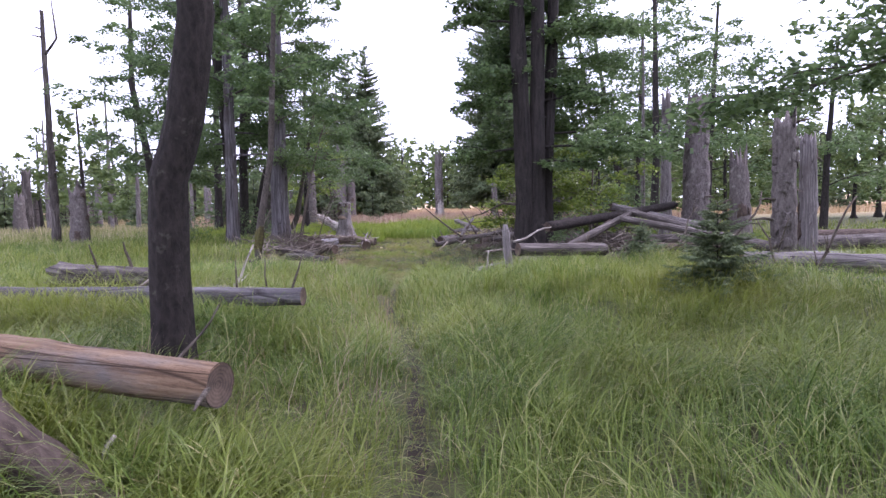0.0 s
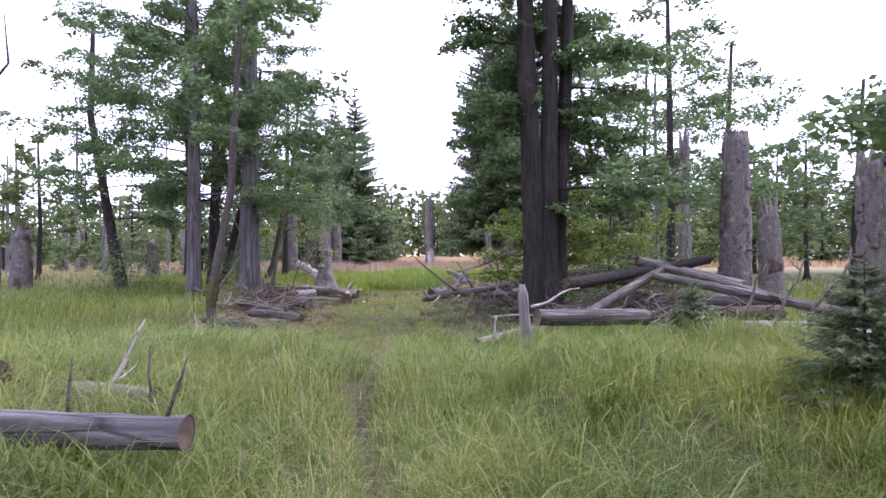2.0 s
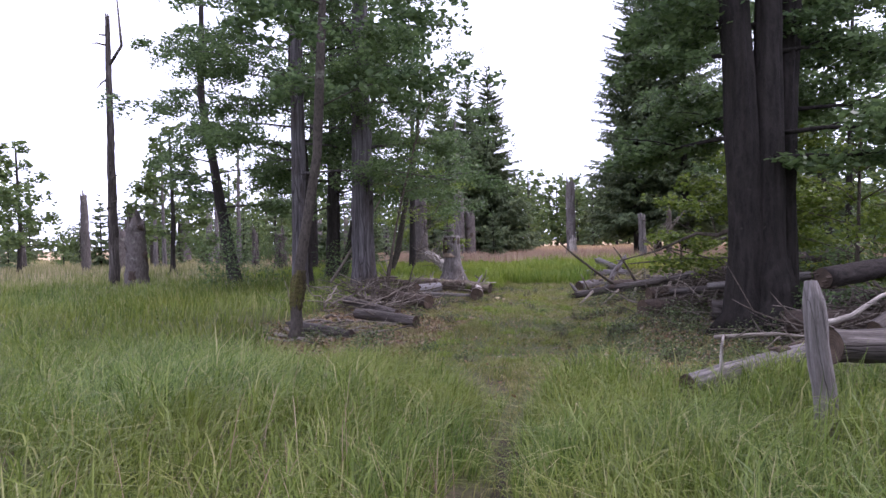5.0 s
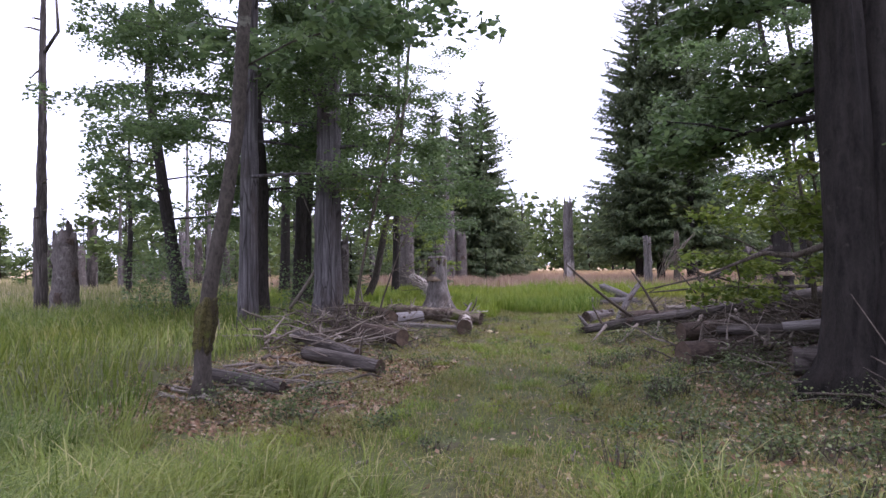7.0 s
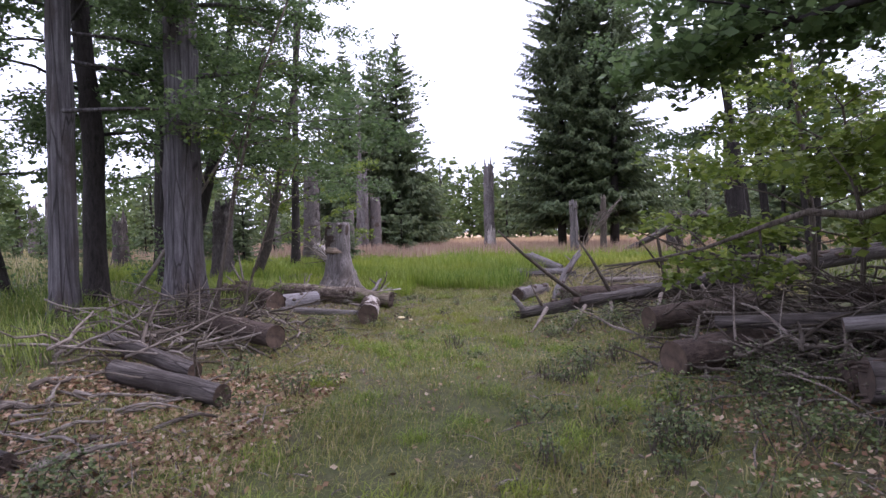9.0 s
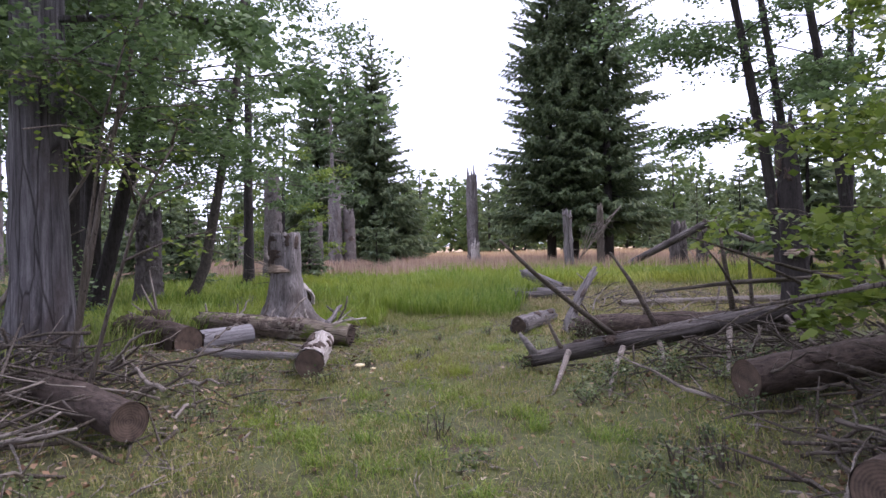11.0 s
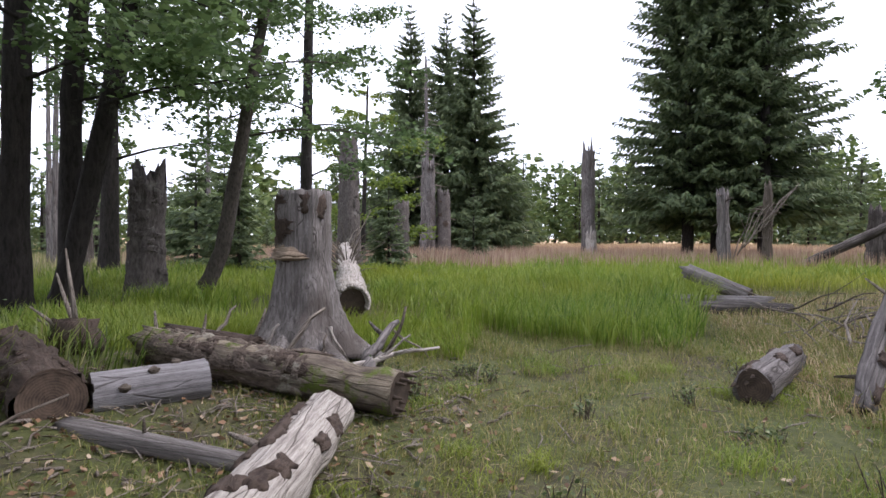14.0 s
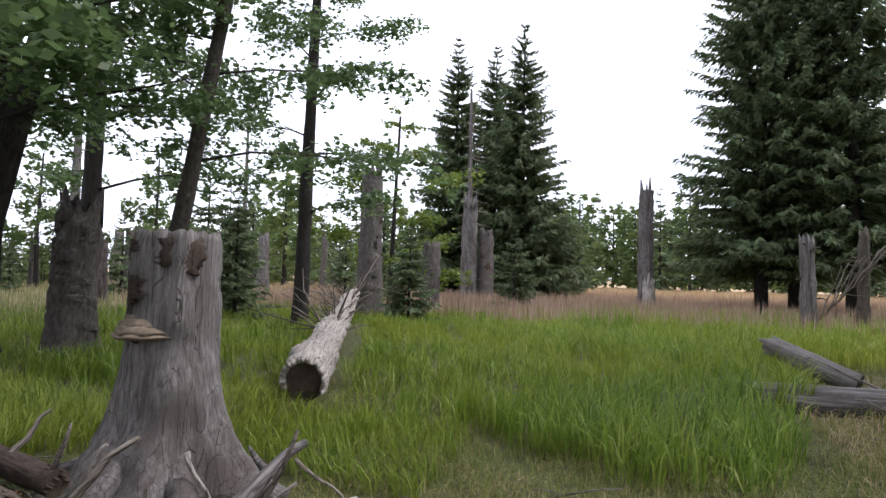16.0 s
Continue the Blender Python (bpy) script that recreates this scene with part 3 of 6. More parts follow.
def broadleaf(x, y, stem, r0, crown_lo, crown_r, n_leaf, size, label, seed, limbs=12, bark=None, leaf=None, name="broadleaf_tree", group="broadleaved trees", squash=0.6, tip=0.35, flare=0.5, up=0.35, seg=14, profile=None, clump_n=16, twiggy=True, draw_limbs=True, open_side=0.0, ridge=0.0):
    """A leafy tree: stem is a list of points from its foot; limbs leave it above crown_lo."""
    rng, nr = random.Random(seed), np.random.default_rng(seed)
    top = thing(name, pose(x, y, gz(x, y) - 0.05), label, "tree", group)
    st = [Vector(p) for p in stem]
    fine = []
    for k in range(len(st) - 1):
        m = max(2, int((st[k + 1] - st[k]).length / 0.35))
        fine += [st[k].lerp(st[k + 1], j / m) for j in range(m)]
    fine.append(st[-1])
    H = fine[-1].z
    rad = lambda zz: r0 * (1 - (1 - tip) * max(0, zz) / H)
    k1 = rng.randint(4, 6)
    fl = lambda k, a: 1 + flare * math.exp(-fine[k].z / (1.2 * r0)) * (1 + 0.5 * math.cos(k1 * a + seed)) + ridge * (math.cos(9 * a + 1.3 * math.sin(fine[k].z)) + 0.6 * math.cos(14 * a - fine[k].z))
    part("trunk", Geo().tube(fine, [rad(p.z) for p in fine], seg, 0.13, 3.5, True, 0, fl, seed), bark or M_BARK, top)
    at = lambda zz: min(fine, key=lambda p: abs(p.z - zz))
    cs = []
    per = max(1, n_leaf // limbs)
    for i in range(limbs):
        s = (i + 0.5) / limbs
        zz = crown_lo + (H - crown_lo) * s
        p = at(zz)
        az = i * 2.4 + rng.uniform(-0.4, 0.4)
        if zz < open_side and math.sin(az) < -0.45:
            az = -az
        prof = profile(s) if profile else 0.55 + 0.75 * math.sin(math.pi * min(1, s * 0.85 + 0.15)) - 0.45 * s
        ln = crown_r * prof * rng.uniform(0.75, 1.2)
        d = Vector((math.cos(az), math.sin(az), up * rng.uniform(0.4, 1.5) + 0.5 * s))
        d.normalize()
        q = [p + d * ln * t + Vector((rng.uniform(-1, 1) * 0.05, rng.uniform(-1, 1) * 0.05, -0.16 * t * t)) * ln for t in (0, 0.3, 0.6, 1)]
        rr = max(0.012, rad(zz) * 0.2)
        g = Geo().tube(q, [rr, rr * 0.75, rr * 0.5, rr * 0.2], 6)
        sprays = []
        for j in range(clump_n):
            t = rng.uniform(0.25, 1.0)
            k = min(2, int(t * 3.001 - 1e-6)) if t > 0.3 else 0
            o = q[k].lerp(q[k + 1], min(1, max(0, (t - (0, 0.3, 0.6)[k]) / (0.3, 0.3, 0.4)[k])))
            a2 = az + (1 if j % 2 else -1) * rng.uniform(0.25, 1.25) * (1.15 - 0.6 * t)
            w = ln * rng.uniform(0.16, 0.42) + 0.12
            e = o + Vector((math.cos(a2), math.sin(a2), rng.uniform(-0.22, 0.3))) * w
            if twiggy and j % 3 == 1:
                g.tube([o, o.lerp(e, 0.5) + Vector((0, 0, 0.03)), e], [rr * 0.35, rr * 0.25, 0.005], 4, cap=False)
            sprays.append((*o, *(e - o), w))
        if draw_limbs:
            part("limb", g, bark or M_BARK, top)
        sprays = np.array(sprays)
        count = max(12, int(per * min(1.7, (ln / (0.85 * crown_r)) ** 1.5)))
        pick = sprays[nr.choice(len(sprays), count, p=sprays[:, 6] / sprays[:, 6].sum())]
        t = 1.12 * np.sqrt(nr.random(count))
        wide = nr.normal(0, 0.2, count) * (1.25 - 0.7 * t) * pick[:, 6]
        flat = np.stack([-pick[:, 4], pick[:, 3], 0 * t], -1) / (np.linalg.norm(pick[:, 3:5], axis=1)[:, None] + 1e-6)
        c = pick[:, :3] + pick[:, 3:6] * t[:, None] + flat * wide[:, None]
        c[:, 2] += nr.normal(0, 0.09 * squash / 0.6, count) * pick[:, 6] - 0.14 * t * t * pick[:, 6] - 0.25 * np.abs(wide)
        cs.append(c)
    c = np.concatenate(cs)
    sz = nr.uniform(0.6, 1.25, len(c)) * size
    parented(leaves("crown", c, sz * 1.12, sz * 0.72, leaf or M_LEAF, nr, 0.5), top)
    return top


def spruce(x, y, h, r, label, seed, whorls=26, per=9, mat=None, sprays=16, trunk_r=None, name="spruce_tree", bare=0.04, width=0.13, group="spruce trees", z=None, spray=1.0, taper=0.85, droop=0.55):
    """A conifer: drooping whorls of branches set with needle sprays."""
    rng, nr = random.Random(seed), np.random.default_rng(seed)
    top = thing(name, pose(x, y, (gz(x, y) if z is None else z) - 0.03, 0, 0, rng.uniform(0, 360)), label, "tree", group)
    tr = trunk_r or 0.018 * h
    part("trunk", Geo().tube([(0, 0, h * k / 10) for k in range(11)], [tr * (1.02 - k / 10) for k in range(11)], 9, 0.06), M_BARK, top)
    cs, us, ls, ws = [], [], [], []
    g = Geo()
    for k in range(whorls):
        s = bare + (1 - bare) * (k + rng.uniform(-0.3, 0.3)) / whorls
        s = min(max(s, 0.01), 0.985)
        zz, R = h * s, r * (1 - s) ** taper * (0.75 + 0.25 * min(1, s * 8)) + 0.02 * h * (1 - s) + 0.006 * h
        for j in range(per if s < 0.85 else max(4, per // 2)):
            az = rng.random() * 6.28
            ln = R * rng.uniform(0.5, 1.2)
            zj = zz + rng.uniform(-0.45, 0.45) * h * (1 - s) / whorls
            lift = 0.35 - 0.75 * (1 - s) + rng.uniform(-0.12, 0.12)
            d = Vector((math.cos(az), math.sin(az), 0))
            if j < 3:
                g.tube([(0, 0, zj), tuple(Vector((0, 0, zj)) + d * ln * 0.9 + Vector((0, 0, lift * ln * 0.55)))], [tr * 0.16 * (1 - s) + 0.004, 0.003], 4, cap=False)
            for q in range(sprays):
                t = 0.12 + 0.88 * (q + rng.random()) / sprays
                p = Vector((0, 0, zj)) + d * ln * t + Vector((0, 0, ln * (lift * t * 0.8 + 0.18 * t * t)))
                a2 = az + (1 if q % 2 else -1) * rng.uniform(0.35, 1.0)
                u = Vector((math.cos(a2), math.sin(a2), rng.uniform(-droop, 0.0)))
                l2 = (ln * (0.42 - 0.24 * t) + 0.03 * r) * spray
                cs.append(p + u * l2 * 0.42)
                us.append(u)
                ls.append(l2 * 1.15)
                ws.append(l2 * rng.uniform(0.28, 0.45) * (width / 0.13))
    tagged(part("branchwork", g, M_BARK, top), kind="stuff")
    c, u = np.array([tuple(q) for q in cs]), np.array([tuple(q) for q in us])
    parented(leaves("needles", c, np.array(ls), np.array(ws), mat or M_NEEDLE, nr, 0.55, axis=u), top)
    return top


def shrub(x, y, r, h, n, size, label, seed, mat=None, name="low_shrub", group="low shrubs"):
    rng, nr = random.Random(seed), np.random.default_rng(seed)
    top = thing(name, pose(x, y, gz(x, y) - 0.02), label, "shrub", group)
    g = Geo()
    ends = []
    for k in range(14):
        a, rr = rng.random() * 6.28, r * math.sqrt(rng.random())
        b = Vector((rr * 0.7 * math.cos(a), rr * 0.7 * math.sin(a), 0))
        e = b + Vector((rng.uniform(-0.4, 0.4) * r, rng.uniform(-0.4, 0.4) * r, h * rng.uniform(0.55, 1.05)))
        g.tube([b, b.lerp(e, 0.5), e], [0.005, 0.004, 0.002], 4, cap=False)
        ends.append((b, e))
    tagged(part("stem_tangle", g, M_STICKD, top), kind="stuff")
    pick = nr.integers(0, len(ends), n)
    o = np.array([tuple(w[0]) for w in ends])[pick]
    e = np.array([tuple(w[1]) for w in ends])[pick]
    c = o + (e - o) * nr.uniform(0.3, 1.1, n)[:, None] + nr.normal(0, 0.16, (n, 3)) * np.array([r, r, h * 0.6])
    c[:, 2] = np.abs(c[:, 2]) + 0.02
    sz = nr.uniform(0.6, 1.3, n) * size
    parented(leaves("foliage", c, sz, sz * 0.6, mat or M_SHRUB, nr, 0.6), top)
    return top


# ---- the start of the trail: trees and logs in long grass ----
broadleaf(-1.0, 4.72, [(0, 0, -0.1), (0, 0, 0.85), (0.03, 0, 1.45), (0.17, 0, 1.85), (0.26, 0, 2.5), (0.1, 0.1, 4.0), (0.2, 0, 7)], 0.135, 3.1, 2.3, 12000, 0.085,
          "young broadleaved tree with a curved dark lichened trunk in long grass", 11, 14, M_BARK_MOTTLED, flare=0.15, seg=26)
log((-0.22, 3.6, 0.45), (-3.05, 4.35, 0.57), 0.105, 0.125, M_BROWN, "orange-brown debarked log with a sawn end in long grass", stubs=((0.02, 90, 0.3, 0.014, -0.6, M_STICKD), (0.45, 60, 0.12, 0.02, 0, M_STICKD)), bark=2)
log((-0.36, 3.0, 0.08), (-1.3, 3.35, 0.42), 0.075, 0.14, M_LOGBARK, "short grey lichened log rotting in grass", "broken", rough=0.3)
log((-0.53, 6.17, 0.48), (-3.6, 6.45, 0.47), 0.08, 0.1, M_PALED, "long weathered grey log lying in long grass", stubs=((0.04, 180, 0.32, 0.012, -0.3, M_STICKD), (0.2, 200, 0.25, 0.01, 0.2, M_STICKD), (0.45, 170, 0.3, 0.012, -0.2, M_STICKD)))
log((-2.3, 7.3, 0.5), (-3.7, 7.5, 0.55), 0.12, 0.15, M_LOG, "dark rotten log half sunk in grass", "broken", ((0.3, 180, 0.3, 0.02, 0.2, M_STICKD), (0.6, 160, 0.25, 0.015, 0, M_STICKD)), rough=0.3)
log((-1.35, 7.5, 0.3), (-2.2, 7.75, 0.3), 0.1, 0.1, M_STUMP, "short grey block of wood in long grass", rough=0.2)
log((-2.1, 8.4, 0.26), (-2.55, 8.5, 0.28), 0.11, 0.1, M_LOG, "old mossy stump remains in long grass", "broken", rough=0.35)
stick((-1.75, 7.45, 0.2), (-1.5, 7.65, 0.86), 0.022, M_WHITE, 1, 3)
stick((-1.2, 7.1, 0.2), (-1.18, 7.12, 0.75), 0.014, M_STICKD, 0, 4, "dark dead shoot standing in long grass")
stick((-2.3, 6.0, 0.3), (-2.0, 6.6, 0.75), 0.02, M_STICK, 1, 5)
stick((-0.75, 4.0, 0.25), (-0.5, 4.3, 0.72), 0.012, M_STICKD, 1, 6, "thin dark branch standing in long grass")
stick((-1.75, 3.7, 0.62), (-1.2, 3.75, 0.12), 0.014, M_STICK, 0, 7)
stick((-0.75, 3.3, 0.02), (-0.62, 3.38, 0.3), 0.025, M_WHITE, 0, 8)
spruce(3.75, 7.97, 1.22, 0.68, "small bushy spruce sapling growing in long grass", 21, 24, 13, sprays=46, trunk_r=0.02, name="spruce_sapling", width=0.075, spray=0.6, group="spruce saplings")
spruce(4.05, 12.2, 0.95, 0.55, "small spruce sapling beside the log pile", 22, 20, 13, sprays=16, trunk_r=0.016, name="spruce_sapling", width=0.1, group="spruce saplings")
log((4.75, 9.7, 0.38), (7.6, 9.3, 0.3), 0.13, 0.14, M_PALE, "pale barkless log on top of another log", stubs=((0.15, 180, 0.5, 0.014, 0.3, M_STICKD), (0.4, 190, 0.3, 0.012, -0.3, M_STICKD)))
log((4.55, 9.0, 0.12), (7.4, 8.55, 0.12), 0.12, 0.13, M_LOG, "weathered log lying in long grass", bark=2)
stick((5.3, 9.1, 0.2), (5.9, 9.0, 1.25), 0.025, M_STICKD, 3, 31, "dark broken branch leaning on a log")
for k, (a, b, r) in enumerate((((4.92, 11.6, 0.3), (5.34, 11.7, 1.2), 0.026), ((5.35, 11.6, 0.3), (5.85, 11.5, 1.35), 0.03), ((4.45, 11.6, 0.4), (4.85, 11.7, 1.13), 0.024))):
    stick(a, b, r, M_STICKD, 2, 35 + k, "dark dead branch leaning on a pale log")
stick((5.1, 9.2, 0.2), (4.8, 9.3, 0.95), 0.022, M_STICKD, 2, 32, "dark broken branch leaning on a log")
broadleaf(6.3, 5.9, [(0, 0, -0.1), (-0.15, 0, 1.6), (-0.4, 0, 3.2), (-0.7, -0.1, 5), (-0.8, 0, 8)], 0.2, 2.5, 2.35, 44000, 0.08, "leafy broadleaved tree with low overhanging boughs", 13, 30, M_BARK_GREY, up=-0.05, profile=lambda s: 1.1 - 0.5 * s)

# ---- the post and the log pile ----
post = thing("wooden_post", along((1.58, 10.75, -0.16), (1.51, 10.77, 0.72)), "short weathered wooden post with lichen beside a log", "post")
part("shaft", Geo().tube([(0, 0, k * 0.12) for k in range(10)], [0.064, 0.062, 0.058, 0.056, 0.057, 0.059, 0.054, 0.057, 0.05, 0.03], 18, 0.3, 9), M_STUMP, post)
log((1.72, 11.2, 0.47), (3.3, 11.9, 0.4), 0.11, 0.105, M_LOG, "weathered grey-brown log behind a post", stubs=((0.75, 180, 0.2, 0.02, 0.4, M_STICKD),), bark=1)
stick((1.65, 11.2, 0.6), (2.3, 11.45, 0.84), 0.022, M_WHITE, 0, 41)
log((2.55, 14.0, 0.72), (6.0, 16.6, 1.1), 0.11, 0.095, M_BARK_MOTTLED, "dark fallen trunk propped on the log pile", "broken")
log((2.75, 13.3, 0.3), (4.75, 15.4, 1.0), 0.07, 0.08, M_LOG, "grey log leaning on the log pile", bark=1)
log((4.5, 15.3, 1.02), (6.9, 13.3, 0.22), 0.065, 0.085, M_LOG, "pale barkless log sloping off the log pile", bark=1)
log((4.3, 15.9, 1.1), (6.4, 16.0, 0.6), 0.1, 0.1, M_PALE, "bleached log on the log pile", "broken")
log((4.2, 14.6, 0.86), (7.4, 13.6, 0.2), 0.075, 0.085, M_LOG, "thin grey log sloping off the log pile")
log((2.5, 15.2, 0.1), (6.5, 14.6, 0.15), 0.16, 0.15, M_LOGBARK, "dark mouldering log under the log pile", "broken", rough=0.2)
log((3.2, 16.6, 0.25), (6.8, 15.4, 0.3), 0.16, 0.14, M_LOG, "weathered log in the log pile", "broken", rough=0.2)
log((4.9, 12.6, 0.2), (7.8, 12.2, 0.2), 0.07, 0.07, M_SILVER, "pale log lying in grass")
log((7.2, 14.0, 0.25), (11.5, 14.8, 0.3), 0.16, 0.16, M_LOG, "long weathered log lying in grass")
log((9.0, 17.5, 0.2), (13.5, 16.2, 0.25), 0.18, 0.18, M_LOGBARK, "long bark-covered log lying in grass")
log((3.3, 9.85, -0.05), (3.75, 10.25, 0.1), 0.08, 0.07, M_PALE, "short pale log end in long grass", "broken")
snag(6.45, 16.4, 3.9, 0.32, M_BARK_FLAKY, "tall broken spruce snag with flaking bark", (0.01, 0), 0.45, 0.15, 51, 0.75, 40, 5, scab_m=M_BARK_FLAKY, scab=0.2)
snag(6.5, 12.1, 2.75, 0.21, M_BARK_FLAKY, "broken spruce snag with flaking bark", (0.0, 0), 0.35, 0.3, 52, 0.85, 34, 5, scab_m=M_BARK_FLAKY, scab=0.15)
snag(7.35, 12.9, 2.6, 0.17, M_PALE, "slim grey snag with a broken top", (-0.02, 0), 0.3, 0.3, 53, 0.8, 3, 2)
snag(9.6, 21.3, 2.6, 0.33, M_BARK_FLAKY, "short split snag with a jagged top", (-0.03, 0), 0.7, 0.2, 54, 0.8, 3, 2)
snag(7.6, 22.5, 5.0, 0.2, M_PALE, "slim grey snag with a broken top", (0.0, 0), 0.5, 0.2, 55, 0.7, 0, 3)
snag(7.5, 25.0, 7.5, 0.09, M_PALE, "thin dead pole of a tree", (0.0, 0), 0.3, 0.2, 56, 0.4, 0, 5)

# several stems of one dark broad tree, grown together at the foot
stems = []
for k, (px, py, r, lx, ly, seed) in enumerate(((2.27, 16.1, 0.25, -0.3, 0.2, 61), (2.55, 16.1, 0.22, 0.15, 0.3, 62), (2.8, 16.4, 0.18, 0.5, 0.5, 63))):
    stems.append(broadleaf(px, py, [(0, 0, -0.1), (0.0, 0, 2.0), (lx * 0.4, ly * 0.4, 5), (lx, ly, 12.5)], r, 2.2 + 0.4 * k, 1.75 + 0.35 * k, 38000, 0.088,
                           "tall dark-barked broadleaved tree with several stems beside the brush pile", seed, 28, M_BARK_DEEP, open_side=20.0, up=0.1, flare=0.7, seg=44, ridge=0.045, profile=lambda s: 0.95 - 0.25 * s, clump_n=18))
for other in stems[1:]:
    shift = other.location - stems[0].location
    for ob in list(other.children):
        ob.parent, ob.location = stems[0], shift
    bpy.data.objects.remove(other)


def foot_lobes(k, a):
    """Buttresses that run up into the stems."""
    z = k * 0.09
    return 1.06 + 0.035 * math.cos(13 * a + 2 * math.sin(z)) + 0.13 * math.cos(3 * a + 0.4) + 0.09 * math.cos(5 * a + 1.9) * math.exp(-z / 0.8) + (0.42 + 0.3 * math.cos(6 * a + 0.7)) * math.exp(-z / 0.22)


part("foot", Geo().tube([(0.24 + 0.004 * k, 0.08, -0.12 + 0.09 * k) for k in range(22)], [0.46 - 0.008 * k - 0.0006 * k * k for k in range(22)], 60, 0.16, 3.2, True, 0, foot_lobes, 6.1), M_BARK_DEEP, stems[0], "furrowed dark buttressed foot")
broadleaf(4.1, 17.6, [(0, 0, -0.1), (0.05, 0, 1.5), (0.15, 0.1, 3.2)], 0.04, 0.6, 1.5, 4200, 0.085, "young broadleaved sapling with fresh light leaves", 64, 12, M_STICKD, M_LEAFL, "sapling", "saplings")
broadleaf(2.9, 18.7, [(0, 0, -0.1), (0.05, 0, 1.2), (-0.1, 0.1, 2.5)], 0.035, 0.8, 1.4, 7000, 0.085, "bushy young broadleaved sapling in a brush pile", 69, 14, M_STICKD, M_LEAFL, "sapling", "saplings")
broadleaf(3.3, 20.3, [(0, 0, -0.1), (-0.1, 0, 1.5), (-0.3, 0.1, 3.4)], 0.05, 1.0, 1.5, 4200, 0.085, "young broadleaved sapling with fresh light leaves", 65, 12, M_STICKD, M_LEAFL, "sapling", "saplings")
broadleaf(7.6, 24.0, [(0, 0, -0.1), (0.1, 0, 3), (0, 0, 10.5)], 0.16, 2.6, 2.6, 9000, 0.12, "tall broadleaved tree with a slim dark trunk", 66, 16, M_BARK)
broadleaf(10.8, 27.5, [(0, 0, -0.1), (0.1, 0, 3), (0.4, 0, 9.5)], 0.16, 2.2, 2.8, 9000, 0.12, "tall broadleaved tree with a slim dark trunk", 67, 16, M_BARK)
broadleaf(14.5, 25.5, [(0, 0, -0.1), (0.1, 0, 3), (0.4, 0, 7.5)], 0.15, 1.8, 2.5, 7000, 0.12, "broadleaved tree with a slim dark trunk", 68, 14, M_BARK)

# ---- brush pile and fallen tree on the far side of the broad tree ----
log((-0.3, 22, -0.15), (5.9, 23.0, 0.8), 0.085, 0.16, M_LOG, "long grey fallen tree trunk propped on the brush pile", "broken", bark=16, rough=0.15, seg=22, arms=(
    ((0.7, 22.2, 0.01), (-0.62, 21.3, 1.14), 0.036, M_STICKD), ((1.15, 22.3, 0.06), (0.6, 22.2, 0.99), 0.034, M_STICKD), ((2, 22.4, 0.20), (1.8, 22.3, 1.28), 0.036, M_STICKD), ((2.2, 22.4, 0.24), (2.12, 22.3, 0.95), 0.028, M_STICKD),
    ((0.1, 22, -0.07), (-0.18, 20.9, -0.27), 0.034, M_STICK), ((0.7, 22.1, -0.04), (0.3, 20.8, -0.27), 0.032, M_STICK), ((1.1, 22.2, 0.02), (0.95, 21.4, -0.2), 0.03, M_STICK), ((1.9, 22.3, 0.15), (1.5, 21.3, -0.25), 0.034, M_STICK), ((2.5, 22.3, 0.24), (2.6, 21.6, -0.05), 0.03, M_STICK),
    ((-0.25, 22, -0.10), (-0.42, 21.95, 0.14), 0.05, M_STUMP), ((0.05, 22.05, -0.07), (-0.15, 21.8, 0.35), 0.028, M_STICK), ((3.6, 21.8, 0.70), (0.9, 21.5, 0.6), 0.034, M_STICKD), ((2.4, 21.6, 0.62), (1.6, 21.3, 1.0), 0.02, M_STICKD), ((1.7, 21.55, 0.57), (1.3, 21.2, 1.02), 0.017, M_STICKD), ((3.2, 21.7, 0.66), (2.9, 21.4, 1.2), 0.022, M_STICKD), ((2.9, 21.7, 0.64), (1.2, 21.5, 1.15), 0.022, M_STICKD)))
log((1.0, 18.1, -0.06), (2.05, 18.75, -0.02), 0.165, 0.17, M_LOGBARK, "thick dark sawn log at the foot of brush", stubs=((0.2, 190, 0.2, 0.02, 0.1, M_STICK),))
log((1.25, 20.25, 0.0), (2.9, 20.95, 0.1), 0.155, 0.16, M_LOGBARK, "thick sawn log with bark in the brush pile", bark=2)
log((1.5, 18.5, 0.22), (3.4, 17.6, 0.4), 0.06, 0.075, M_LOG, "grey log lying on top of thicker logs")
log((1.9, 16.7, 0.1), (4.2, 16.4, 0.15), 0.15, 0.14, M_LOG, "weathered log at the foot of a tree", "broken")
log((2.6, 18.8, 0.45), (4.9, 17.9, 0.6), 0.075, 0.09, M_LOGBARK, "dark log lying across the brush pile", "broken")
log((1.9, 17.0, 0.42), (3.2, 16.6, 0.6), 0.055, 0.06, M_STUMP, "thin grey log on the brush pile")
log((0.98, 12.1, -0.02), (2.3, 13.1, 0.16), 0.1, 0.09, M_PALE, "pale barkless log lying in low shrubs", bark=5)
stick((1.19, 12.15, -0.12), (1.26, 12.15, 0.4), 0.024, M_WHITE, 0, 71, "bleached stake propping a branch")
stick((1.2, 12.2, 0.37), (2.1, 12.05, 0.44), 0.02, M_STICK, 1, 72)
log((2.0, 17.2, -0.03), (3.1, 16.95, 0.42), 0.13, 0.13, M_LOGBARK, "dark log leaning against the foot of a tree", bark=3)
rs = random.Random(7)
